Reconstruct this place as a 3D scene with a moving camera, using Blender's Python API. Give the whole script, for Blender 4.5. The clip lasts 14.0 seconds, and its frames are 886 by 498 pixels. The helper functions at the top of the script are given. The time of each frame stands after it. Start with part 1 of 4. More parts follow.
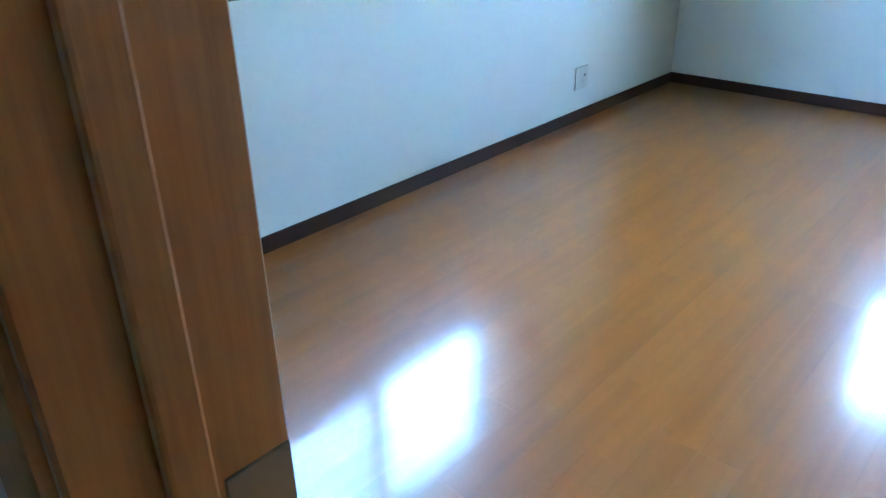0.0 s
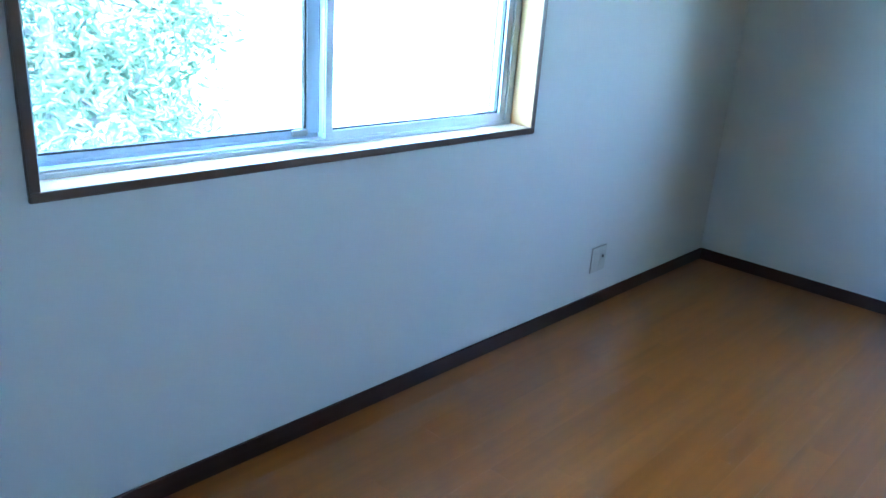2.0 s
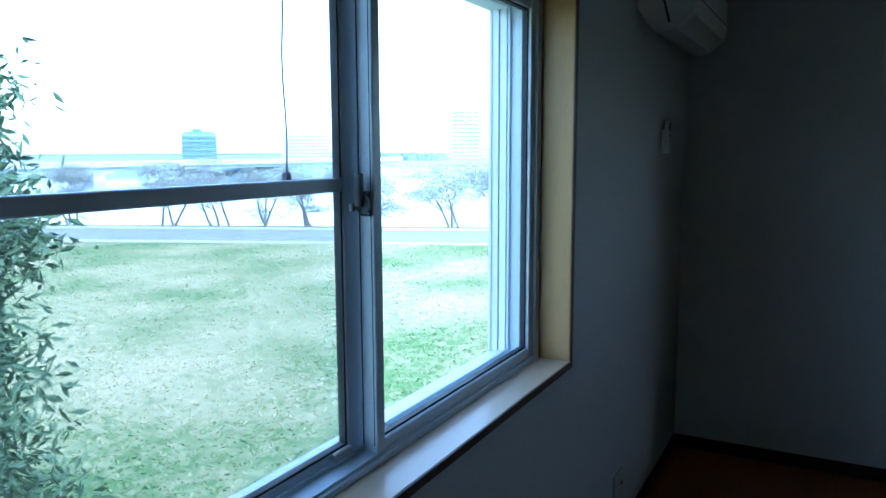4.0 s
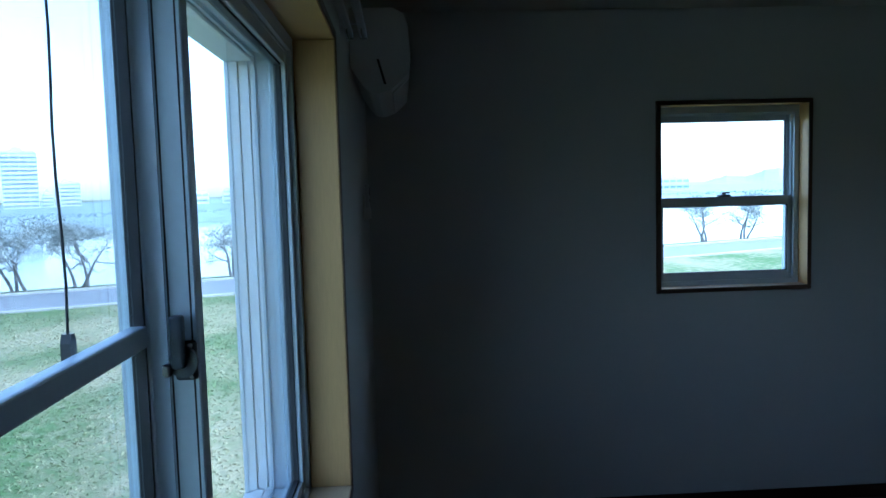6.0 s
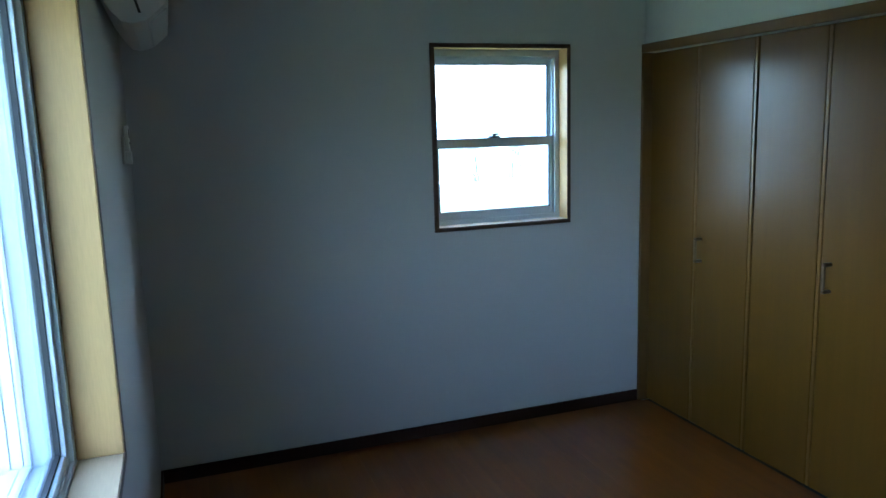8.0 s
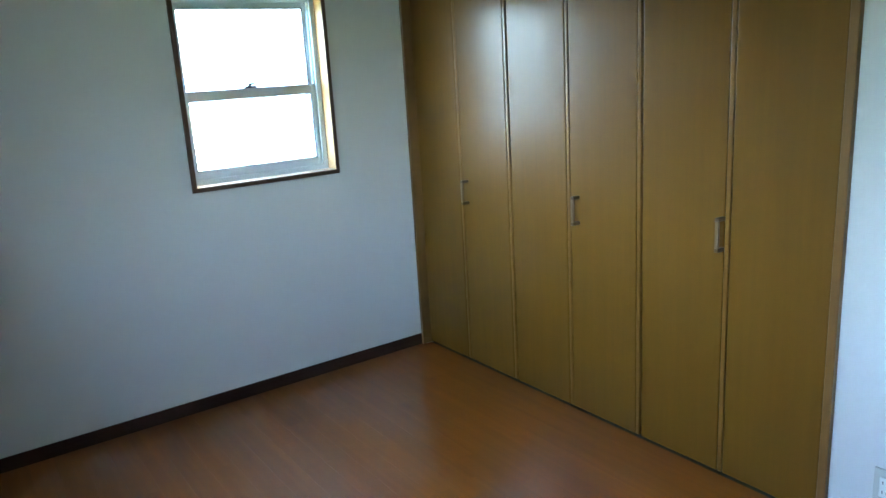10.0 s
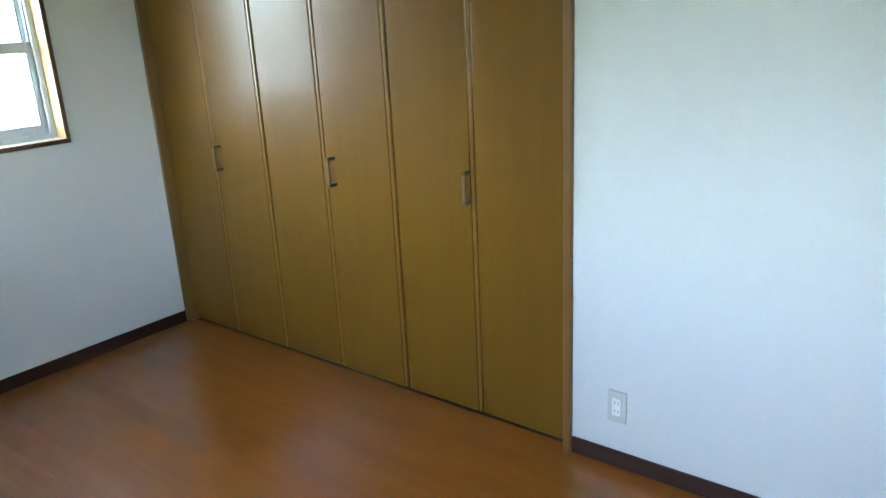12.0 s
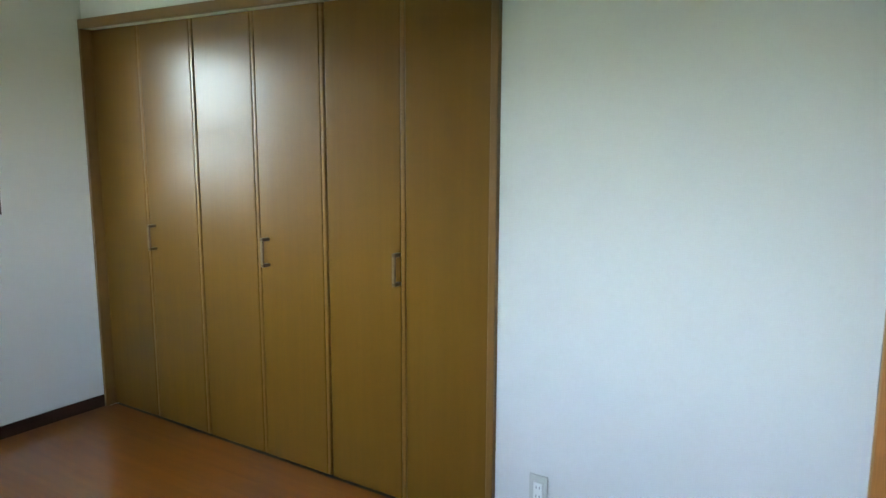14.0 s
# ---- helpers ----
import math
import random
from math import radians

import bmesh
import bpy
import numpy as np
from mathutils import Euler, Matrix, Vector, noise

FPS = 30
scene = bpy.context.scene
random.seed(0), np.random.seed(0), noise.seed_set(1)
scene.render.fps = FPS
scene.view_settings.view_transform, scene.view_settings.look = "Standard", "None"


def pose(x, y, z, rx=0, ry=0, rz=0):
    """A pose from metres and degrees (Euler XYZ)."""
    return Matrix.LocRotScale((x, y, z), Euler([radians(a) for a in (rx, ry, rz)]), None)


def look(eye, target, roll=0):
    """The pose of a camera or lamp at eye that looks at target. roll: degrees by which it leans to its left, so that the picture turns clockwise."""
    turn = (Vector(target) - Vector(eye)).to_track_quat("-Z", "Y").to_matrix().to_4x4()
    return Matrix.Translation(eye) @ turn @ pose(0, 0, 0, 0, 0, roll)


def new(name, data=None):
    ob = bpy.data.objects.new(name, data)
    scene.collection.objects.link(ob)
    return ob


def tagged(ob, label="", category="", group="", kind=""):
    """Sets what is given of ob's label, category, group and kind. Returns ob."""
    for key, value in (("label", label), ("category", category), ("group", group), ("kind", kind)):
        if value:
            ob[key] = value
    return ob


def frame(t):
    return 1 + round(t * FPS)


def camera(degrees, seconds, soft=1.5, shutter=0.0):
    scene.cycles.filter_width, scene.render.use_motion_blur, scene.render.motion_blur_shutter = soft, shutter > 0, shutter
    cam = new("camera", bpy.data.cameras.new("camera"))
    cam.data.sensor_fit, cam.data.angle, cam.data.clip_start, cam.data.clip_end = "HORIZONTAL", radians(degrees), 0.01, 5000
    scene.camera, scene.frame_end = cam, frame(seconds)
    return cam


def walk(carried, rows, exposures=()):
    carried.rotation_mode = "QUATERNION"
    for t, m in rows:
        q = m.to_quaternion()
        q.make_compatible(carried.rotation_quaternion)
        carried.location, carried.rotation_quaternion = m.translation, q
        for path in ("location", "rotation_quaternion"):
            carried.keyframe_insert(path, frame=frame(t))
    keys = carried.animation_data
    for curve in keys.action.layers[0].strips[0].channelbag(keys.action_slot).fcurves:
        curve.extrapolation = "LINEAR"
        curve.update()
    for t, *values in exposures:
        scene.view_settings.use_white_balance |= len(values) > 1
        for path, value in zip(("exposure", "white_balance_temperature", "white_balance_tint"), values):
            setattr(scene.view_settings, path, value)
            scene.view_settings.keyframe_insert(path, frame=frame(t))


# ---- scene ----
cam = camera(62.0, 14.0, soft=1.5)
PATH = [
    (0, (-4.544, -2.057, 1.192), (-3.21, -0.866, 0.297), -0.9),
    (0.5, (-4.42, -2.08, 1.289), (-3.034, -0.888, 0.477), 0.5),
    (1, (-4.275, -1.986, 1.321), (-2.942, -0.7, 0.568), 0.8),
    (1.5, (-4.075, -1.813, 1.354), (-2.71, -0.553, 0.614), 4.0),
    (2, (-3.932, -1.648, 1.354), (-2.549, -0.365, 0.689), 4.1),
    (2.5, (-3.803, -1.443, 1.41), (-2.495, -0.04, 0.843), 3.9),
    (2.7, (-3.816, -1.376, 1.43), (-2.511, 0.05, 0.917), 1.7),
    (4.8, (-3.622, -0.316, 1.553), (-1.694, 0.187, 1.381), -0.0),
    (5, (-3.558, -0.267, 1.568), (-1.607, 0.132, 1.383), 0.2),
    (5.5, (-3.513, -0.198, 1.589), (-1.522, -0.075, 1.45), -0.5),
    (6, (-3.496, -0.156, 1.605), (-1.506, -0.263, 1.445), -1.6),
    (6.5, (-3.479, -0.137, 1.611), (-1.516, -0.436, 1.374), -2.0),
    (7, (-3.474, -0.144, 1.608), (-1.553, -0.619, 1.316), -1.6),
    (7.2, (-3.473, -0.147, 1.608), (-1.564, -0.66, 1.304), -1.5),
    (9.3, (-3.456, -0.293, 1.586), (-1.744, -1.244, 1.183), -2.6),
    (9.5, (-3.457, -0.326, 1.586), (-1.773, -1.318, 1.159), -2.7),
    (10, (-3.464, -0.369, 1.575), (-1.87, -1.478, 1.098), -3.4),
    (10.5, (-3.475, -0.399, 1.559), (-1.994, -1.638, 1.038), -3.2),
    (11, (-3.495, -0.439, 1.543), (-2.127, -1.789, 0.991), -3.0),
    (11.5, (-3.504, -0.458, 1.554), (-2.263, -1.911, 0.962), -3.2),
    (12, (-3.509, -0.477, 1.554), (-2.329, -1.975, 0.951), -2.9),
    (12.5, (-3.515, -0.473, 1.543), (-2.359, -2.003, 0.976), -1.7),
    (13, (-3.533, -0.452, 1.539), (-2.372, -2.003, 1.042), -2.2),
    (13.5, (-3.576, -0.455, 1.519), (-2.404, -2.027, 1.125), -2.4),
    (14, (-3.6, -0.442, 1.462), (-2.508, -2.088, 1.146), 0.2),
]
EXPOSURES = [
    (0.0, 7.22, 4300, -5), (0.5, 6.72, 4200, -4), (1.0, 6.47, 4250, -3), (2.0, 6.32, 4300, 1), (2.7, 5.22, 4350, 3), (4.8, 2.30, 4550, 2), (5.5, 2.15, 4550, 2),
    (6.5, 3.37, 4500, 3), (7.2, 3.92, 4600, 2), (9.3, 5.54, 4950, 2), (10.5, 5.96, 5420, 4), (12.5, 6.07, 5980, 6), (14.0, 5.91, 6150, 7),
]
walk(cam, [(t, look(eye, target, roll)) for t, eye, target, roll in PATH], EXPOSURES)

# ---- world and sun ----
SUN_EL, SUN_AZ = 44.0, 262.0          # sun south of the house, veiled by thin cloud
world = bpy.data.worlds.new("sky")
scene.world = world
world.use_nodes = True
wn = world.node_tree.nodes
wn.clear()
sky = wn.new("ShaderNodeTexSky")
sky.sky_type = "NISHITA"
sky.sun_disc = False
sky.sun_elevation = radians(SUN_EL)
sky.sun_rotation = radians(90 - SUN_AZ)
sky.air_density, sky.dust_density, sky.ozone_density = 1.0, 1.4, 1.5
hsv = wn.new("ShaderNodeHueSaturation")
hsv.inputs["Saturation"].default_value = 0.64
bg = wn.new("ShaderNodeBackground")
bg.inputs["Strength"].default_value = 0.15
wo = wn.new("ShaderNodeOutputWorld")
world.node_tree.links.new(sky.outputs[0], hsv.inputs["Color"])
world.node_tree.links.new(hsv.outputs[0], bg.inputs[0])
world.node_tree.links.new(bg.outputs[0], wo.inputs[0])

sun = bpy.data.lights.new("sun", "SUN")
sun.energy, sun.angle, sun.color = 0.55, radians(10), (1.0, 0.95, 0.88)
sun_ob = new("sun", sun)
sd = Vector((math.cos(radians(SUN_EL)) * math.cos(radians(SUN_AZ)), math.cos(radians(SUN_EL)) * math.sin(radians(SUN_AZ)), math.sin(radians(SUN_EL))))
sun_ob.matrix_world = look(sd * 50, (0, 0, 0))


# ---- materials ----
def material(name, color, rough=0.6, vary=0.12, scale=4.0, fine=60.0, bump=0.1, metal=0.0, stretch=(1, 1, 1), coat=0.0, spec=0.5, second=None, per_object=0.0, coat_rough=0.08, rough_vary=0.08, bump_dist=0.002, span=0.25):
    """A Principled surface whose colour varies at two scales, with fine relief."""
    m = bpy.data.materials.new(name)
    m.use_nodes = True
    nt = m.node_tree
    n, l = nt.nodes, nt.links
    b = n["Principled BSDF"]
    b.inputs["Metallic"].default_value = metal
    b.inputs["Specular IOR Level"].default_value = spec
    b.inputs["Coat Weight"].default_value = coat
    b.inputs["Coat Roughness"].default_value = coat_rough
    co = n.new("ShaderNodeTexCoord")
    mp = n.new("ShaderNodeMapping")
    mp.inputs["Scale"].default_value = stretch
    l.new(co.outputs["Object"], mp.inputs["Vector"])
    vec = mp.outputs[0]
    if per_object:
        info = n.new("ShaderNodeObjectInfo")
        add = n.new("ShaderNodeVectorMath")
        add.operation = "MULTIPLY_ADD"
        comb = n.new("ShaderNodeCombineXYZ")
        for i in range(3):
            l.new(info.outputs["Random"], comb.inputs[i])
        add.inputs[1].default_value = (37, 53, 19)
        l.new(comb.outputs[0], add.inputs[0])
        l.new(vec, add.inputs[2])
        vec = add.outputs[0]
    big, small = n.new("ShaderNodeTexNoise"), n.new("ShaderNodeTexNoise")
    for tex, s in ((big, scale), (small, fine)):
        tex.inputs["Scale"].default_value = s
        tex.inputs["Detail"].default_value = 6
        l.new(vec, tex.inputs["Vector"])
    mix = n.new("ShaderNodeMath")
    mix.operation = "MULTIPLY_ADD"
    mix.inputs[1].default_value = 0.45
    half = n.new("ShaderNodeMath")
    half.operation = "MULTIPLY"
    half.inputs[1].default_value = 0.55
    l.new(big.outputs["Fac"], half.inputs[0])
    l.new(small.outputs["Fac"], mix.inputs[0])
    l.new(half.outputs[0], mix.inputs[2])
    val = mix.outputs[0]
    if per_object:
        ob = n.new("ShaderNodeMath")
        ob.operation = "MULTIPLY_ADD"
        ob.inputs[1].default_value = per_object
        sub = n.new("ShaderNodeMath")
        sub.operation = "SUBTRACT"
        sub.inputs[1].default_value = 0.5
        l.new(info.outputs["Random"], sub.inputs[0])
        l.new(sub.outputs[0], ob.inputs[0])
        l.new(val, ob.inputs[2])
        val = ob.outputs[0]
    ramp = n.new("ShaderNodeValToRGB")
    e = ramp.color_ramp.elements
    lo = second or tuple(c * (1 - vary) for c in color)
    hi = tuple(min(1.0, c * (1 + vary)) for c in color)
    e[0].position, e[0].color = 0.5 - span, (*lo, 1)
    e[1].position, e[1].color = 0.5 + span, (*hi, 1)
    l.new(val, ramp.inputs[0])
    l.new(ramp.outputs[0], b.inputs["Base Color"])
    rr = n.new("ShaderNodeMapRange")
    rr.inputs["To Min"].default_value = max(0.02, rough - rough_vary)
    rr.inputs["To Max"].default_value = min(1, rough + rough_vary)
    l.new(big.outputs["Fac"], rr.inputs["Value"])
    l.new(rr.outputs[0], b.inputs["Roughness"])
    if bump:
        bp = n.new("ShaderNodeBump")
        bp.inputs["Strength"].default_value = bump
        bp.inputs["Distance"].default_value = bump_dist
        l.new(small.outputs["Fac"], bp.inputs["Height"])
        l.new(bp.outputs[0], b.inputs["Normal"])
    return m


M_WALL = material("vinyl_wallpaper", (0.56, 0.56, 0.54), 0.62, 0.03, 1.2, 420, 0.25, bump_dist=0.0008, spec=0.35)
M_CEIL = material("ceiling_paper", (0.55, 0.54, 0.51), 0.8, 0.03, 1.5, 300, 0.2, bump_dist=0.0008)
M_PLANK = material("floor_plank", (0.245, 0.080, 0.0095), 0.33, 0.10, 1.6, 6, 0, stretch=(0.35, 6, 6), coat=0.85, coat_rough=0.12, spec=0.20, second=(0.180, 0.056, 0.0066), per_object=0.09, rough_vary=0.008)
M_SUBFLOOR = material("floor_joint", (0.10, 0.045, 0.02), 0.6)
M_BASE = material("baseboard_wood", (0.035, 0.016, 0.010), 0.5, 0.25, 3, 40, 0.08, spec=0.2, stretch=(0.5, 0.5, 9))
M_TRIM = material("brown_trim", (0.085, 0.045, 0.025), 0.4, 0.22, 4, 50, 0.06, stretch=(2, 2, 2))
M_LINING = material("pale_lining_wood", (0.46, 0.285, 0.105), 0.45, 0.14, 3, 40, 0.06, stretch=(6, 6, 0.6))
M_SILL = material("pale_sill_wood", (0.55, 0.42, 0.26), 0.34, 0.10, 3, 40, 0.04, stretch=(0.6, 6, 6), coat=0.3, rough_vary=0.03)
M_PANEL = material("closet_laminate", (0.122, 0.0580, 0.0056), 0.36, 0.12, 1.6, 7, 0.02, stretch=(7, 7, 0.35), per_object=0.08, spec=0.22, rough_vary=0.03, coat=0.20, coat_rough=0.22)
# panel wood in a paler tone: paints the light its rounded edges catch
M_EDGE_LIT = material("closet_edge_lit_wood", (0.155, 0.075, 0.011), 0.30, 0.12, 2.2, 34, 0, stretch=(7, 7, 0.45), rough_vary=0.008, spec=0.4)
M_CLOSET_TRIM = material("closet_casing_wood", (0.145, 0.072, 0.015), 0.42, 0.15, 3, 40, 0.05, stretch=(6, 6, 0.5))
M_DOOR = material("door_wood", (0.310, 0.125, 0.030), 0.36, 0.34, 2.0, 30, 0.06, stretch=(8, 8, 0.4), rough_vary=0.04)
M_DOOR_EDGE = material("door_edge_wood", (0.36, 0.19, 0.075), 0.45, 0.15, 2.0, 30, 0.06, stretch=(8, 8, 0.5))
M_ALU = material("silver_aluminium", (0.54, 0.60, 0.66), 0.42, 0.06, 5, 90, 0.04, metal=0.25)
M_ALU_WHITE = material("pale_aluminium", (0.78, 0.80, 0.81), 0.45, 0.08, 4, 70, 0.05, metal=0.1)
M_GASKET = material("black_gasket", (0.02, 0.02, 0.022), 0.6)
M_BLACK = material("black_plastic", (0.025, 0.026, 0.03), 0.35)
M_CHROME = material("chrome", (0.75, 0.75, 0.76), 0.12, 0.03, metal=1.0, bump=0)
M_BRONZE = material("bronze_handle", (0.09, 0.058, 0.034), 0.38, 0.15, metal=0.4)
M_GRIP = material("bronze_grip", (0.155, 0.103, 0.06), 0.33, 0.1, metal=0.3)
M_PLATE = material("ivory_plastic", (0.45, 0.45, 0.41), 0.35, 0.03, bump=0.02)
M_SOCKET = material("white_plastic", (0.66, 0.66, 0.63), 0.3, 0.03, bump=0.02)
M_AC = material("aircon_plastic", (0.74, 0.73, 0.68), 0.38, 0.04, bump=0.02)
M_STEEL = material("strike_steel", (0.20, 0.195, 0.19), 0.35, 0.1, metal=0.9)
M_LEVER = material("grey_plastic", (0.055, 0.065, 0.08), 0.35)
M_CORD = material("dark_cord", (0.03, 0.03, 0.035), 0.7)
M_GRASS = material("grass_ground", (0.27, 0.245, 0.15), 0.95, 0.25, 0.22, 3.0, 0.3, span=0.10, second=(0.095, 0.155, 0.052), bump_dist=0.03, spec=0.1)
M_BLADE = material("grass_blade", (0.31, 0.28, 0.17), 0.8, 0.2, 0.22, 5, 0, span=0.10, second=(0.100, 0.160, 0.054), spec=0.2)
M_ROAD = material("asphalt", (0.215, 0.22, 0.225), 0.9, 0.1, 0.5, 30, 0.3, bump_dist=0.01)
M_KERB = material("kerb_concrete", (0.42, 0.41, 0.38), 0.85, 0.12, 1, 12, 0.2)
M_WATER = material("river_water", (0.16, 0.21, 0.24), 0.12, 0.1, 0.02, 0.5, 0.15, bump_dist=0.08, spec=0.5)
# far bank green, greyed and blued in place of real haze
M_FARLAND_HAZED = material("hazed_far_bank_scrub", (0.27, 0.325, 0.32), 0.95, 0.3, 0.03, 0.4, 0)
# bark is paled to suit the haze over the river bank trees
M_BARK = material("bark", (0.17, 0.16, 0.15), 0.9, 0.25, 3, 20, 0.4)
# leaves of the far wood, blued to paint the haze before them
M_FARWOOD_HAZED = material("haze_tinted_far_leaf", (0.17, 0.215, 0.235), 0.95, 0.2, 0.02, 0.3, 0)
# bank leaves greyed and lightened: distance haze put into the colour
M_TWIG_HAZED = material("hazed_bank_leaf", (0.315, 0.335, 0.305), 0.85, 0.3, 0.4, 6, 0)
M_LEAF = material("evergreen_leaf", (0.118, 0.170, 0.090), 0.55, 0.30, 1.2, 9, 0, spec=0.25, second=(0.036, 0.070, 0.038))
# concrete of far buildings and bridge is pale and bluish with painted haze
M_TOWER = material("tower_concrete", (0.70, 0.73, 0.75), 0.8, 0.05, 0.05, 0.6, 0)
M_TOWER_B = material("block_concrete", (0.74, 0.76, 0.77), 0.8, 0.05, 0.05, 0.6, 0)
M_BLUE = material("blue_glass_block", (0.16, 0.25, 0.38), 0.4, 0.1, 0.05, 0.5, 0)
# far windows and bridge girder, lightened towards blue to mimic distance haze
M_FAR_HAZE_BLUE = material("far_haze_blue", (0.36, 0.44, 0.52), 0.3, 0.1, 0.1, 1, 0)
M_BRIDGE = material("bridge_concrete", (0.50, 0.53, 0.55), 0.85, 0.08, 0.1, 1, 0)
# blue-grey of the hills is air haze painted as base colour
M_HILL = material("haze_tinted_hill", (0.31, 0.37, 0.42), 0.95, 0.12, 0.006, 0.05, 0)


def glass_material(name, tint=(0.97, 0.985, 0.985)):
    m = bpy.data.materials.new(name)
    m.use_nodes = True
    n, l = m.node_tree.nodes, m.node_tree.links
    n.clear()
    tr, gl, mx, out = n.new("ShaderNodeBsdfTransparent"), n.new("ShaderNodeBsdfGlossy"), n.new("ShaderNodeMixShader"), n.new("ShaderNodeOutputMaterial")
    tr.inputs["Color"].default_value = (*tint, 1)
    gl.inputs["Roughness"].default_value = 0.02
    lw = n.new("ShaderNodeLayerWeight")
    lw.inputs["Blend"].default_value = 0.5
    pw = n.new("ShaderNodeMath")
    pw.operation = "POWER"
    pw.inputs[1].default_value = 5.0
    ma = n.new("ShaderNodeMath")
    ma.operation = "MULTIPLY_ADD"
    ma.inputs[1].default_value, ma.inputs[2].default_value = 0.75, 0.025
    l.new(lw.outputs["Facing"], pw.inputs[0])
    l.new(pw.outputs[0], ma.inputs[0])
    l.new(ma.outputs[0], mx.inputs[0])
    l.new(tr.outputs[0], mx.inputs[1])
    l.new(gl.outputs[0], mx.inputs[2])
    l.new(mx.outputs[0], out.inputs[0])
    return m


M_GLASS = glass_material("window_glass")


def mesh_screen_material(name, cover):
    """Fine insect netting: mostly see-through grey threads."""
    m = bpy.data.materials.new(name)
    m.use_nodes = True
    n, l = m.node_tree.nodes, m.node_tree.links
    n.clear()
    tr, df, mx, out = n.new("ShaderNodeBsdfTransparent"), n.new("ShaderNodeBsdfDiffuse"), n.new("ShaderNodeMixShader"), n.new("ShaderNodeOutputMaterial")
    df.inputs["Color"].default_value = (0.20, 0.21, 0.22, 1)
    mx.inputs[0].default_value = cover
    l.new(tr.outputs[0], mx.inputs[1])
    l.new(df.outputs[0], mx.inputs[2])
    l.new(mx.outputs[0], out.inputs[0])
    return m


M_NET = mesh_screen_material("insect_netting", 0.22)


# ---- building helpers ----
def box(bm, x0, y0, z0, x1, y1, z1, bevel=0.0, segments=1):
    """Adds a box to bm, with rounded edges if bevel is given."""
    r = bmesh.ops.create_cube(bm, size=1)
    vs = r["verts"]
    m = Matrix.LocRotScale(((x0 + x1) / 2, (y0 + y1) / 2, (z0 + z1) / 2), None, (abs(x1 - x0), abs(y1 - y0), abs(z1 - z0)))
    bmesh.ops.transform(bm, matrix=m, verts=vs)
    if bevel:
        es = {e for v in vs for e in v.link_edges}
        bmesh.ops.bevel(bm, geom=list(es), offset=bevel, segments=segments, affect="EDGES", profile=0.5)
    return bm


def boxes(*dims, bevel=0.0, segments=1):
    bm = bmesh.new()
    for d in dims:
        box(bm, *d, bevel=bevel, segments=segments)
    return bm


def tube(bm, a, b, r0, r1=None, sides=10):
    """A closed tapered tube from a to b."""
    r1 = r0 if r1 is None else r1
    a, b = Vector(a), Vector(b)
    q = (b - a).to_track_quat("Z", "Y")
    rings = []
    for p, r in ((a, r0), (b, r1)):
        rings.append([bm.verts.new(p + q @ Vector((r * math.cos(2 * math.pi * k / sides), r * math.sin(2 * math.pi * k / sides), 0))) for k in range(sides)])
    for k in range(sides):
        bm.faces.new((rings[0][k], rings[0][(k + 1) % sides], rings[1][(k + 1) % sides], rings[1][k]))
    bm.faces.new(rings[0][::-1])
    bm.faces.new(rings[1])
    return bm


def prism(bm, profile, axis, a, b):
    """Extrudes a closed profile (pairs) along axis x, y or z from a to b."""
    def place(p, s):
        return {"x": (s, p[0], p[1]), "y": (p[0], s, p[1]), "z": (p[0], p[1], s)}[axis]
    lo = [bm.verts.new(place(p, a)) for p in profile]
    hi = [bm.verts.new(place(p, b)) for p in profile]
    k = len(profile)
    for i in range(k):
        bm.faces.new((lo[i], lo[(i + 1) % k], hi[(i + 1) % k], hi[i]))
    bm.faces.new(lo[::-1])
    bm.faces.new(hi)
    bmesh.ops.recalc_face_normals(bm, faces=bm.faces)
    return bm


def to_mesh(name, bm, mat, smooth=False):
    me = bpy.data.meshes.new(name)
    bm.to_mesh(me)
    bm.free()
    me.materials.append(mat)
    if smooth:
        me.polygons.foreach_set("use_smooth", [True] * len(me.polygons))
    return me


def solid(name, bm, mat, label="", category="", kind="structure", group="", smooth=False):
    """A top-level mesh."""
    return tagged(new(name, to_mesh(name, bm, mat, smooth)), label, category, group, kind)


def thing(name, place, label, category, group="", kind=""):
    """An Empty at a thing's base, to which its parts belong."""
    ob = new(name)
    ob.empty_display_size = 0.1
    ob.location = place
    return tagged(ob, label, category, group, kind)


def part(name, bm, mat, parent, label="", smooth=False):
    """Links bm, given in world places, as one mesh under parent."""
    ob = new(name, bm if isinstance(bm, bpy.types.Mesh) else to_mesh(name, bm, mat, smooth))
    ob.parent = parent
    if parent.type == "EMPTY":
        ob.matrix_parent_inverse = Matrix.Translation(-parent.location)
    return tagged(ob, label)


# ---- the room ----
XW, YD, H = -4.352, -2.608, 2.43          # west wall, south wall, ceiling
# openings: big window (north wall), small window (east wall), door (west wall), closet (south wall)
BX0, BX1, BZ0, BZ1 = -3.430, -1.736, 0.887, 1.966
SY0, SY1, SZ0, SZ1 = -2.130, -1.392, 1.088, 1.981
DY0, DY1, DZ = -2.558, -1.748, 2.02
CX0, CX1, CZ = -2.366, -0.016, 1.955
OUT = 0.20                              # depth of the outer walls


